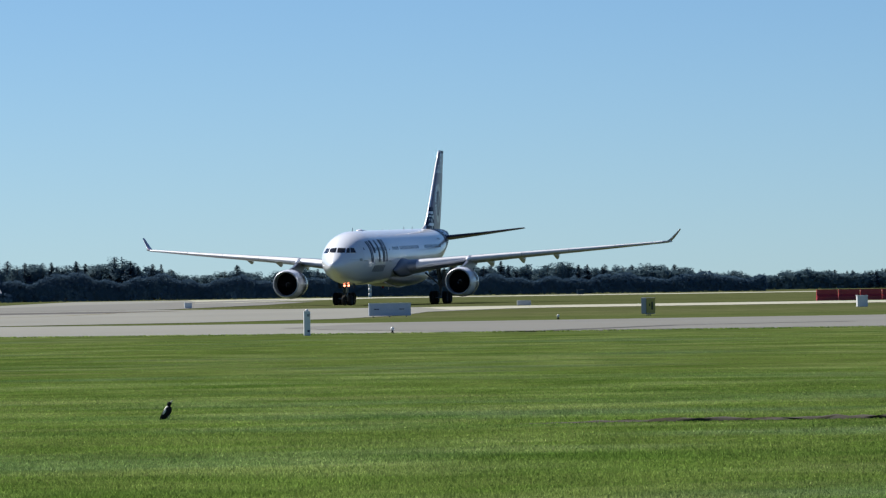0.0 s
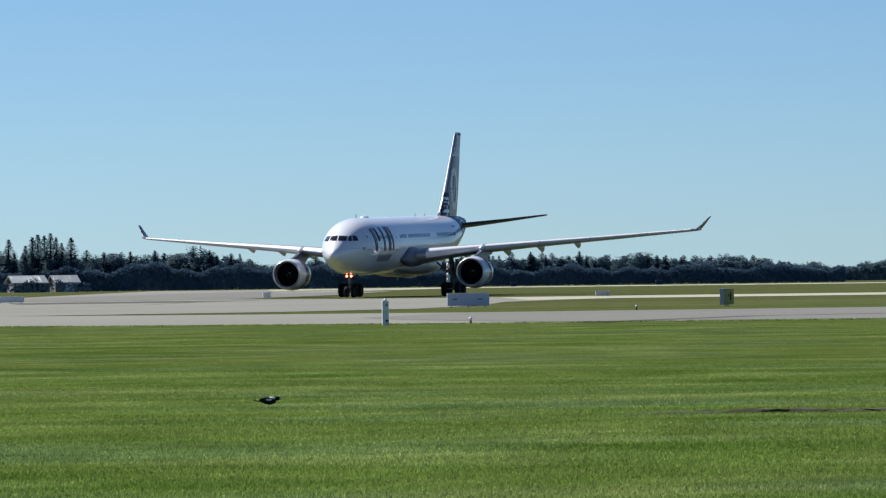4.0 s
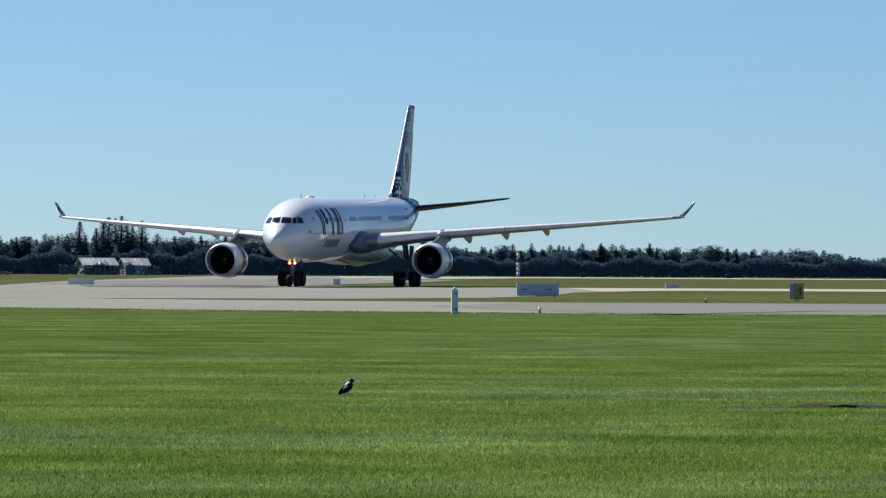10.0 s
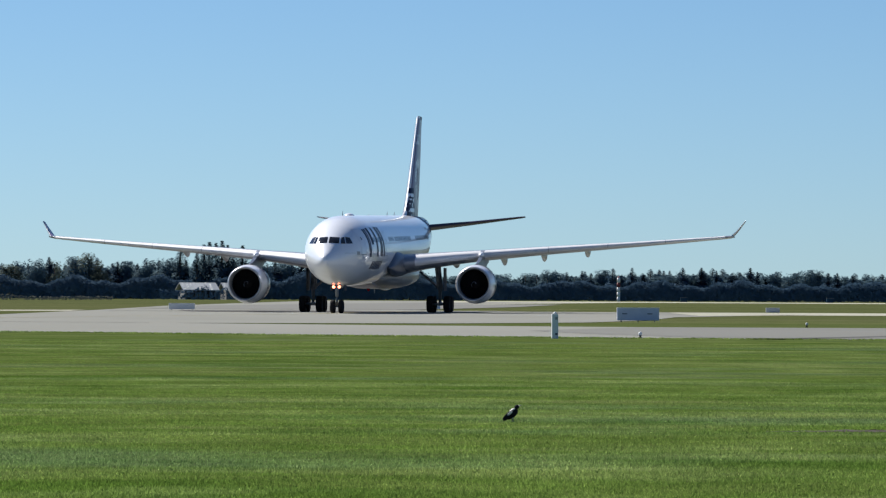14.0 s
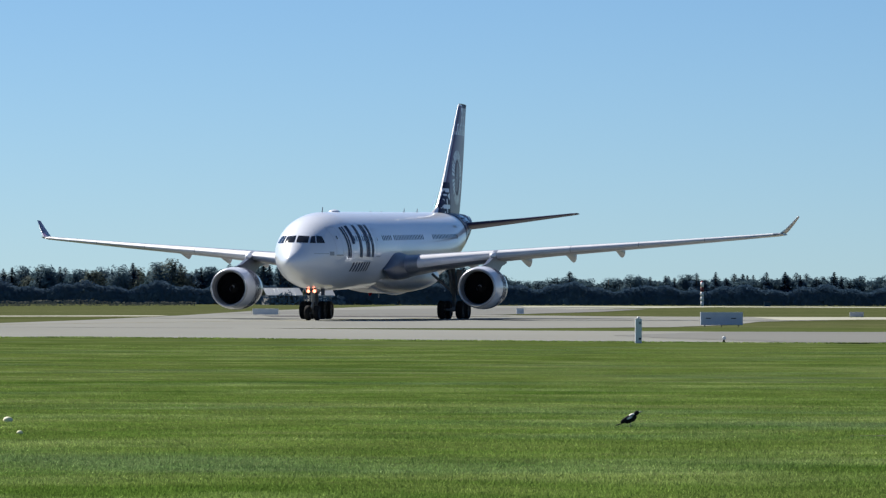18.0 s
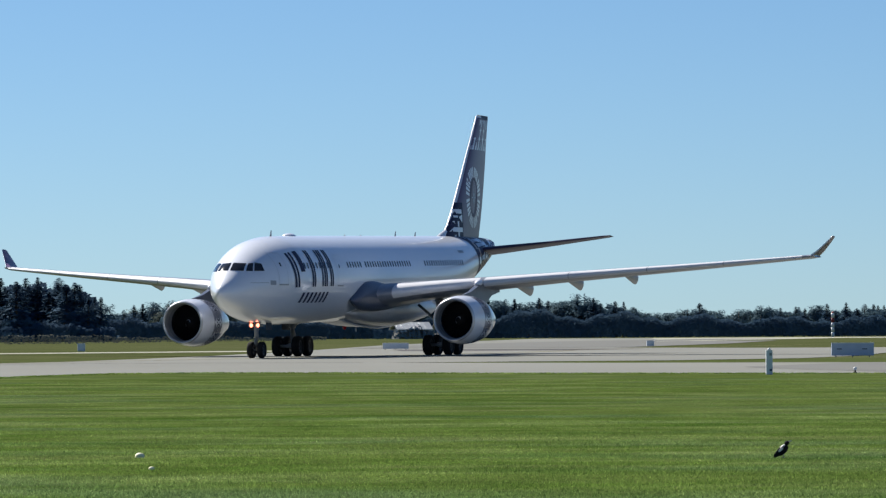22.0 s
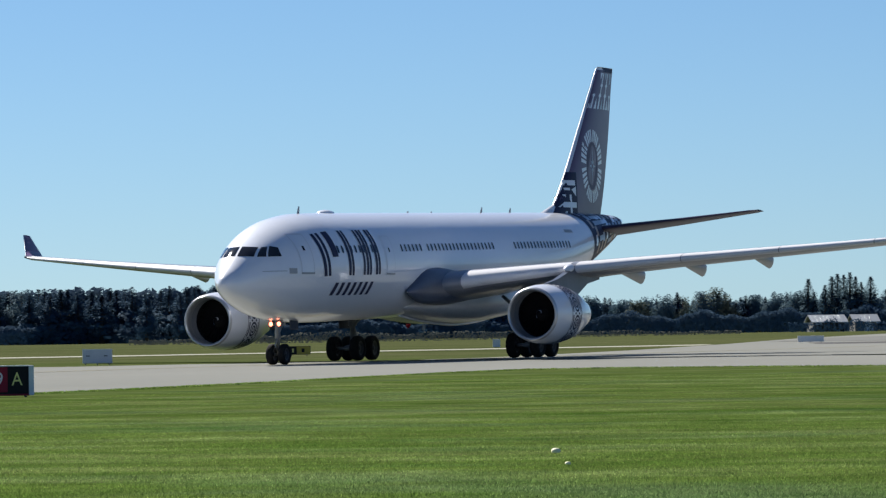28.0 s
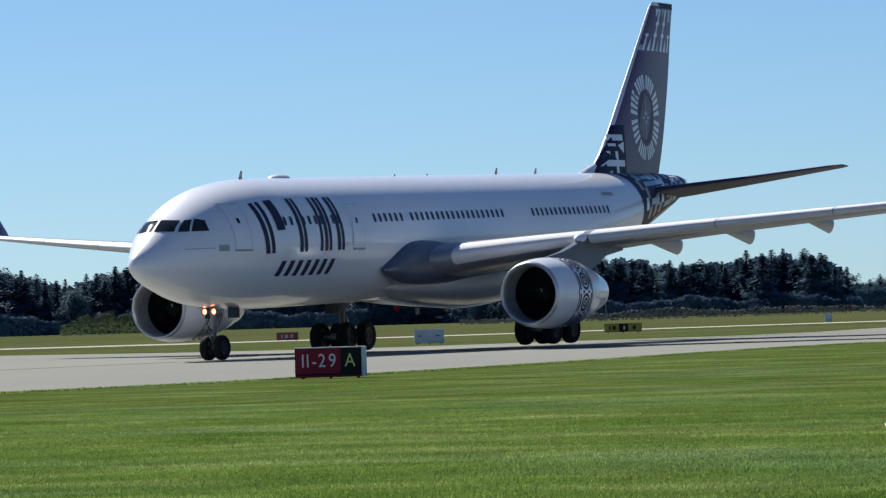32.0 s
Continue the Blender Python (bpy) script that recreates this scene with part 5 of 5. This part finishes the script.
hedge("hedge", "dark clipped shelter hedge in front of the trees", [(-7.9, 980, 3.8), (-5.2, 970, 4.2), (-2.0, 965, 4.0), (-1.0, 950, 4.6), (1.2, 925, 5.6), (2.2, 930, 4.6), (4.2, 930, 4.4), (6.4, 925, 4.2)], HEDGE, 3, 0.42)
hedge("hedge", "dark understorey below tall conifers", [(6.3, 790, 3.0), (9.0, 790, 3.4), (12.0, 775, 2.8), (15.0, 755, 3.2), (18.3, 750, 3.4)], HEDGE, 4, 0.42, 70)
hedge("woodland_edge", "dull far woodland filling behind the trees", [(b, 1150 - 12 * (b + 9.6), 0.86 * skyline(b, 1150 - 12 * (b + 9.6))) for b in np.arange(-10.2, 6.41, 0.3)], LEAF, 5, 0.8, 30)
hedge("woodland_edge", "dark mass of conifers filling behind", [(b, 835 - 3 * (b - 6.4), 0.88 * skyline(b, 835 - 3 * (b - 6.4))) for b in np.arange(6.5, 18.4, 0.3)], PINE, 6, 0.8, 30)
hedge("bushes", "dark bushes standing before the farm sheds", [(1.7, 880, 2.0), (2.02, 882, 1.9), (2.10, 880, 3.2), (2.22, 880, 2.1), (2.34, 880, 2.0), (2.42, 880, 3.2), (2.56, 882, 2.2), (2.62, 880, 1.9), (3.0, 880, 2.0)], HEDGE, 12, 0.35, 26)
hedge("scrub", "low dry grey-brown scrub on the field's edge", [(3.6, 800, 0.6), (5.0, 770, 0.9), (7.0, 660, 1.2), (8.6, 640, 1.5), (9.8, 640, 1.4), (11.4, 650, 0.7)], SCRUB, 7, 0.22, 80)
hedge("shrub", "pale green rounded shrubs beside the conifers", [(15.2, 700, 1.6), (15.5, 700, 3.0), (15.8, 700, 3.7), (16.1, 700, 3.4), (16.5, 700, 2.2)], leafy("shrub_leaves", (0.065, 0.100, 0.050), (0.110, 0.145, 0.075), 0.5), 9, 0.25, 80)


# ---- sheds, masts, signs on the field ----
def shed(x0, x1, y, eave, ridge, depth, label, closed):
    s = thing("shed", label, "shed", "farm sheds by the trees")
    w = x1 - x0
    s.matrix_world = pose((x0 + x1) / 2, y, 0, 0, 0, 16)
    over = 0.5
    roof = bmesh.new()
    prof = [(-depth / 2 - over, eave - 0.15), (0, ridge), (depth / 2 + over, eave - 0.15)]
    vs = [[roof.verts.new((sx * (w / 2 + over), py, pz + dz)) for (py, pz) in prof for dz in (0, 0.14)] for sx in (-1, 1)]
    a, b = vs
    for i in (0, 2):
        roof.faces.new((a[i + 1], a[i + 3], b[i + 3], b[i + 1]))
        roof.faces.new((a[i], b[i], b[i + 2], a[i + 2]))
    for q in (a, b):
        roof.faces.new((q[0], q[1], q[3], q[2]))
        roof.faces.new((q[2], q[3], q[5], q[4]))
    roof.faces.new((a[0], b[0], b[1], a[1]))
    roof.faces.new((a[4], a[5], b[5], b[4]))
    bmesh.ops.recalc_face_normals(roof, faces=roof.faces)
    part("roof", roof, ROOFMETAL, s, "pale metal roof")
    for i in range(int(w / 0.8)):
        part("roof_rib", box_bm(0.06, depth / 2 + over, 0.06, (0, 0, 0)), ROOFMETAL, s).matrix_local = Matrix.Translation((-w / 2 + 0.8 * i, -(depth / 2 + over) / 2, (eave - 0.15 + ridge) / 2 + 0.16)) @ Matrix.Rotation(math.atan2(ridge - eave + 0.15, depth / 2 + over), 4, "X")
    part("wall", box_bm(w, 0.15, eave, (0, depth / 2, eave / 2)), SHEDWALL, s)
    for sx in (-1, 1):
        part("wall", box_bm(0.15, depth - 0.3, eave, (sx * (w / 2 - 0.08), 0, eave / 2)), SHEDWALL, s)
    if closed:
        part("wall", box_bm(w * 0.96, 0.15, eave, (0, -depth / 2 + 0.1, eave / 2)), SHEDWALL, s)
        part("door", box_bm(w * 0.4, 0.06, eave * 0.85, (w * 0.1, -depth / 2 - 0.01, eave * 0.43)), SIGNWHITE, s)
    else:
        for i in range(4):
            part("post", box_bm(0.18, 0.18, eave, (-w / 2 + 0.2 + i * (w - 0.4) / 3, -depth / 2 + 0.15, eave / 2)), SHEDWALL, s)


shed(-42.9, -36.4, 900, 1.95, 3.25, 6, "open farm shed with a pale metal roof", False)
shed(-34.6, -30.0, 903, 1.95, 3.25, 5, "closed grey farm shed with a pale metal roof", True)


def sign_box(name, label, category, x, y, w, h, depth, turn, face, group="", slots=False, end=None):
    """A low airfield sign: a cabinet on short legs."""
    s = thing(name, label, category, group)
    s.matrix_world = pose(x, y, 0.0, 0, 0, turn)
    leg = 0.10
    part("cabinet", box_bm(w, depth, h - leg, (0, 0, leg + (h - leg) / 2), 0.015), face, s)
    for sx in (-0.4, 0.0, 0.4):
        part("leg", tube([(sx * w, 0, 0), (sx * w, 0, leg + 0.01)], [0.03, 0.03], 8), GEAR, s)
    if slots:
        for sx in (-0.32, 0.28):
            part("vent_slot", box_bm(w * 0.12, 0.02, 0.05, (sx * w, -depth / 2 - 0.006, leg + (h - leg) * 0.52)), NAVY, s)
        part("rim_strip", box_bm(w * 1.01, depth * 1.06, 0.05, (0, 0, h - 0.02)), SIGNWHITE, s)
    return s


back = sign_box("sign_board", "plain pale blue-white back of a taxiway sign", "sign", 14.4, 266, 2.5, 0.86, 0.25, 2, SIGNBLUE, "taxiway sign backs", True)
sign_box("sign_board", "plain pale back of a taxiway sign by the runway", "sign", -50.8, 243, 1.64, 0.88, 0.25, 12, SIGNBLUE, "taxiway sign backs", True)
sign_box("sign_board", "far pale back of a taxiway sign", "sign", -18.9, 398, 2.3, 0.62, 0.25, 4, SIGNWHITE, "taxiway sign backs")
sign_box("sign_board", "far back of a taxiway sign, greyed for haze", "sign", 33, 392, 1.2, 0.5, 0.22, 2, FARGREY, "taxiway sign backs")
yel = sign_box("taxiway_sign", "yellow-faced taxiway sign with a pale grey end", "sign", 27.8, 248, 0.30, 1.0, 1.1, -34, PANEL)
part("sign_face", box_bm(0.03, 1.02, 0.84, (0.165, 0, 0.56), 0.005), SIGNYELLOW, yel, "yellow sign face")
part("sign_front", box_bm(0.26, 0.02, 0.86, (0.0, -0.562, 0.55), 0.004), PANEL, yel, "pale grey end panel")
part("sign_bar", box_bm(0.012, 0.16, 0.44, (0.185, 0.12, 0.55)), SIGNBLACK, yel)
part("sign_bar", box_bm(0.012, 0.12, 0.14, (0.185, -0.16, 0.60)), SIGNBLACK, yel)


def lettering(text, size, places, at, mat, parent):
    """Raised characters, each a part of its own, at the given places along the face."""
    for ch, x in zip(text, places):
        cu = bpy.data.curves.new("legend", "FONT")
        cu.body, cu.size, cu.extrude = ch, size, 0.004
        cu.align_x, cu.align_y = "CENTER", "CENTER"
        tmp = bpy.data.objects.new("legend_source", cu)
        me = bpy.data.meshes.new_from_object(tmp)
        bpy.data.objects.remove(tmp)
        me.materials.clear()
        me.materials.append(mat)
        ob = new("legend", me)
        ob.parent = parent
        ob.matrix_local = pose(x, *at, 90, 0, 0) @ Matrix.Diagonal((0.80, 1, 1, 1))


def runway_sign():
    s = thing("runway_sign", "red and black runway sign with a white end panel", "sign")
    s.matrix_world = pose(-28.35, 122.05, 0, 0, 0, 13) @ Matrix.Diagonal((0.965, 0.965, 0.915, 1))
    w, h = 2.06, 0.94
    part("cabinet", box_bm(w, 0.28, h - 0.05, (0, 0, 0.05 + (h - 0.05) / 2), 0.015), SIGNBLACK, s)
    part("red_face", box_bm(1.30, 0.02, h - 0.18, (-0.36, -0.147, 0.53), 0.004), SIGNRED, s, "red sign face")
    part("black_face", box_bm(0.56, 0.02, h - 0.18, (0.585, -0.147, 0.53), 0.004), SIGNBLACK, s, "black sign face")
    part("end_panel", box_bm(0.15, 0.34, h - 0.04, (w / 2 - 0.06, -0.01, 0.05 + (h - 0.04) / 2), 0.01), SIGNWHITE, s, "white end panel")
    part("top_trim", box_bm(w, 0.32, 0.035, (-0.02, 0, h + 0.005), 0.008), SIGNWHITE, s)
    part("base_trim", box_bm(w - 0.1, 0.3, 0.06, (-0.05, 0, 0.07), 0.008), SIGNRED, s)
    for sx in (-0.8, 0, 0.8):
        part("leg", tube([(sx, 0, 0), (sx, 0, 0.06)], [0.04, 0.04], 8), GEAR, s)
    lettering("11-29", 0.58, (-0.80, -0.66, -0.47, -0.25, 0.05), (-0.160, 0.53), LETTERWHITE, s)
    lettering("A", 0.58, (0.56,), (-0.160, 0.53), LETTERYELLOW, s)


runway_sign()


def bar_sign(name, label, x, y, w, h, turn, left, mid, bars):
    s = sign_box(name, label, "sign", x, y, w, h, 0.25, turn, SIGNBLACK)
    part("sign_face", box_bm(w * 0.97, 0.02, h - 0.16, (0, -0.131, 0.1 + (h - 0.1) / 2), 0.004), left, s)
    if mid:
        part("sign_face", box_bm(w * 0.24, 0.02, h - 0.16, (0.03, -0.145, 0.1 + (h - 0.1) / 2), 0.004), SIGNBLACK, s)
    for bx, bw, m in bars:
        part("sign_bar", box_bm(bw, 0.012, (h - 0.16) * 0.5, (bx * w, -0.158, 0.1 + (h - 0.1) / 2)), m, s)


bar_sign("taxiway_sign", "low yellow taxiway sign with a black middle panel", -49.8, 303, 2.55, 0.68, 10, SIGNYELLOW, True, [(-0.36, 0.1, SIGNBLACK), (-0.24, 0.22, SIGNBLACK), (0.03, 0.12, LETTERYELLOW), (0.3, 0.2, SIGNBLACK)])
bar_sign("taxiway_sign", "low dark red runway sign with pale bars", -78, 322, 1.6, 0.66, 13, DARKRED, False, [(-0.25, 0.12, GEAR), (-0.05, 0.25, GEAR), (0.2, 0.2, GEAR)])


def marker_post():
    s = thing("marker_post", "white square marker post with small dark plates", "post")
    s.matrix_world = pose(6.0, 168.5, 0, 0, 0, 4)
    part("shaft", box_bm(0.24, 0.20, 0.92, (0, 0, 0.46), 0.012), SIGNWHITE, s)
    part("cap", tube([(0, 0, 0.92), (0, 0, 0.96), (0, 0, 1.0)], [0.07, 0.06, 0.03], 10), SIGNWHITE, s)
    part("plate", box_bm(0.10, 0.012, 0.10, (0.05, -0.105, 0.76)), GEAR, s)
    part("plate", box_bm(0.09, 0.012, 0.07, (0.05, -0.105, 0.17)), NAVY, s)


marker_post()


def edge_light(x, y):
    s = thing("edge_light", "small taxiway edge light with a white globe", "light", "taxiway edge lights")
    s.matrix_world = pose(x, y, 0)
    part("stem", tube([(0, 0, 0), (0, 0, 0.06), (0, 0, 0.12)], [0.09, 0.035, 0.04], 10), SIGNBLACK, s)
    part("globe", lathe([(0.11, 0.05), (0.15, 0.072), (0.2, 0.066), (0.235, 0.04), (0.245, 0.01)], 14, "z"), SIGNWHITE, s)
    return s


first_light = edge_light(9.4, 172.0)
copy_thing(first_light, pose(21.3, 232.0, 0.0))


def white_marker(x, y, w, h, label):
    s = thing("marker_box", label, "marker", "white marker boxes")
    s.matrix_world = pose(x, y, 0, 0, 0, 4)
    part("box", box_bm(w, 0.4, h, (0, 0, h / 2), 0.02), SIGNWHITE, s)
    part("lid", box_bm(w * 1.05, 0.44, 0.05, (0, 0, h + 0.015), 0.01), SIGNWHITE, s)


white_marker(48.6, 303, 0.72, 0.75, "white square marker box on the grass")
white_marker(4.2, 455, 0.75, 0.55, "small white marker box beside the taxiway")
white_marker(-46.9, 398, 0.66, 0.66, "small white marker box beside the runway")


for x, y in ((58.4, 908), (87.7, 905)):
    far_box = thing("cabinet", "dark green equipment cabinet on the far grass", "cabinet", "far cabinets")
    far_box.matrix_world = pose(x, y, 0)
    part("body", box_bm(1.3, 0.8, 0.85, (0, 0, 0.425), 0.03), HEDGE, far_box)
    part("lid", box_bm(1.4, 0.9, 0.06, (0, 0, 0.88), 0.01), SHEDWALL, far_box)


def barriers():
    first = None
    for i in range(5):
        m = pose(63.6 + 2.1 * i, 417 + 0.2 * i, 0, 0, 0, random.uniform(-4, 4))
        if first is None:
            first = thing("barrier", "red plastic water-filled barrier in a row", "barrier", "red barriers")
            first.matrix_world = m
            v = []
            for x in (-1.0, 1.0):
                v += [(x, -0.3, 0), (x, 0.3, 0), (x, 0.3, 0.35), (x, 0.12, 0.55), (x, 0.12, 1.02), (x, -0.12, 1.02), (x, -0.12, 0.55), (x, -0.3, 0.35)]
            part("body", (v, grid_faces(2, 8, True) + [tuple(range(8)), tuple(range(15, 7, -1))], False), BARRIERRED, first)
            part("foot", box_bm(0.5, 0.62, 0.08, (-0.6, 0, 0.04)), BARRIERRED, first)
            part("foot", box_bm(0.5, 0.62, 0.08, (0.6, 0, 0.04)), BARRIERRED, first)
        else:
            copy_thing(first, m)


barriers()


def mast(x, y, height):
    s = thing("approach_mast", "red and white banded mast on the grass", "mast")
    s.matrix_world = pose(x, y, 0)
    n = 5
    for i in range(n):
        part("band", tube([(0, 0, height * i / n), (0, 0, height * (i + 1) / n)], [0.34, 0.32], 12), DARKRED if i == n - 2 else SIGNWHITE, s)
    part("cap", tube([(0, 0, height), (0, 0, height + 0.25)], [0.3, 0.12], 12), BARRIERRED, s)


mast(44.7, 898, 4.8)


def windsock():
    s = thing("windsock", "orange and white windsock hanging slack on a thin pole", "windsock")
    s.matrix_world = pose(-99.8, 592, 0)
    part("pole", tube([(0.25, 0, 0), (0.25, 0, 3.6)], [0.05, 0.03], 8), GEAR, s)
    part("hoop", lathe([(3.30, 0.30), (3.5, 0.33), (3.5, 0.30)], 14, "z", (0, 0, 0)), GEAR, s)
    for i in range(4):
        a, b = i * 0.36, (i + 1) * 0.36
        part("sleeve", tube([(0.1 - 0.5 * a, 0, 3.5 - a), (0.1 - 0.5 * b, 0, 3.5 - b)], [0.34 - 0.05 * i, 0.29 - 0.05 * i], 12), SIGNWHITE if i % 2 == 0 else ORANGE, s)


windsock()


def flower(x, y, r, h):
    s = thing("daisy", "single white daisy flower head in the grass", "flower", "white flowers")
    s.matrix_world = pose(x, y, 0)
    part("stalk", tube([(0, 0, 0), (0.004, 0, h)], [0.003, 0.002], 6), LEAF, s)
    v = []
    for u in np.linspace(-0.5, math.pi / 2, 7):
        for w in np.linspace(0, 2 * math.pi, 17)[:-1]:
            k = 1 + 0.14 * math.cos(8 * w)
            v.append((r * k * math.cos(u) * math.cos(w), r * k * math.cos(u) * math.sin(w), h + r * 0.75 * math.sin(u)))
    part("head", (v, grid_faces(7, 16, True)), PETAL, s)


flower(-6.31, 60.2, 0.058, 0.05)
flower(-5.62, 55.0, 0.033, 0.04)


def earth_edge():
    """A shallow broken edge of bare earth in the grass."""
    rng = random.Random(3)
    v, f = [], []
    n = 40
    for i in range(n + 1):
        x = 4.6 + 7.0 * i / n
        for dy, z in ((-0.10, 0.002), (-0.05, 0.035), (0.02, 0.045), (0.10, 0.002)):
            v.append((x, 56.2 - 0.03 * x + dy + rng.uniform(-0.05, 0.05), max(0.001, z * rng.uniform(0.5, 1.4) * min(1, i / 12))))
    tagged(part("earth_edge", (v, grid_faces(n + 1, 4)), EARTH, None), "shallow broken edge of bare brown earth", "earth", kind="structure")


earth_edge()


# ---- the magpie ----
def magpie():
    b = thing("magpie", "black and white magpie foraging on the grass", "bird")
    for sy in (-0.022, 0.022):
        part("leg", tube([(0.0, sy, 0), (0.01, sy, 0.05), (-0.005, sy, 0.09)], [0.005, 0.004, 0.007], 6), BEAKGREY, b)
        part("foot", tube([(-0.015, sy, 0.004), (0.03, sy, 0.004)], [0.004, 0.003], 5), BEAKGREY, b)
    trunk = new("trunk")
    trunk.parent = b
    trunk.location = (0, 0, 0.075)
    part("body", ellipsoid((0, 0, 0.03), (0.115, 0.055, 0.060), 0.1), FEATHERBLACK, trunk)
    part("back", ellipsoid((0.025, 0, 0.062), (0.075, 0.040, 0.034), 0.25), FEATHERWHITE, trunk, "white nape and back")
    part("head", ellipsoid((0.125, 0, 0.085), (0.042, 0.033, 0.034), 0.2), FEATHERBLACK, trunk)
    part("beak", tube([(0.155, 0, 0.085), (0.185, 0, 0.082), (0.212, 0, 0.074)], [0.013, 0.009, 0.002], 8), BEAKGREY, trunk)
    for sy in (-1, 1):
        part("wing", ellipsoid((-0.035, 0.048 * sy, 0.035), (0.115, 0.014, 0.040), 0.16), FEATHERBLACK, trunk)
        part("wing_patch", ellipsoid((0.0, 0.060 * sy, 0.048), (0.05, 0.005, 0.016), 0.16), FEATHERWHITE, trunk, "white wing patch")
    part("tail", box_bm(0.15, 0.05, 0.014, (-0.165, 0, 0.0), 0.005), FEATHERBLACK, trunk)
    for ob in b.children_recursive:
        if ob.type == "MESH":
            ob.data.transform(Matrix.Scale(0.88, 4))
    return b, trunk


MAGPIE, MAGPIE_TRUNK = magpie()


# ---- what moves ----
def motions():
    walk(JET, [(t, pose(x, y, 0.02, bank, tip, a)) for t, x, y, a, bank, tip in TAXI])
    ts = np.array([r[0] for r in TAXI])
    xy = np.array([r[1:3] for r in TAXI])
    run = np.concatenate([[0], np.cumsum(np.hypot(*np.diff(xy, axis=0).T))])
    n = 480
    for w, radius in WHEELS:
        rows = []
        at = w.location.copy()
        for i in range(n + 1):
            t = 32.0 * i / n
            turn = float(np.interp(t, ts, run)) / radius
            rows.append((t, Matrix.Translation(at) @ Matrix.Rotation(turn, 4, "Y")))
        walk(w, rows)
    # the magpie hops along, now upright, now bent to the grass
    walk(MAGPIE, [(t, pose(x, y - 1.6, 0.0, 0, 0, a)) for t, x, y, a in BIRD])
    walk(MAGPIE_TRUNK, [(t, pose(0, 0, 0.075, 0, tip, 0)) for t, tip in BIRD_TIP])


BIRD = [(0, 0.27, 62.2, -25), (0.6, 0.30, 62.2, -15), (1.2, 0.50, 62.3, -5), (2, 0.57, 62.3, 0), (5, 0.56, 62.3, 0), (6, 0.54, 62.3, -5), (7, 0.56, 62.3, -10), (9, 0.60, 62.2, -10), (11, 0.95, 61.8, -15), (13, 1.48, 61.4, -20), (14, 1.57, 61.4, -16), (15.5, 1.88, 61.6, 0), (17.9, 2.01, 61.5, 0), (19, 2.28, 61.4, 0), (23, 2.31, 61.4, -10), (32, 2.5, 61.4, -10)]
BIRD_TIP = [(0, -48), (0.6, -42), (1.0, 10), (2, 12), (5, 8), (6, 0), (6.5, -25), (9, -32), (12, -30), (13, -38), (15.5, -14), (17.5, -30), (18.7, 2), (19.2, 2), (19.8, -36), (21, -36), (23, -30), (32, -30)]
motions()
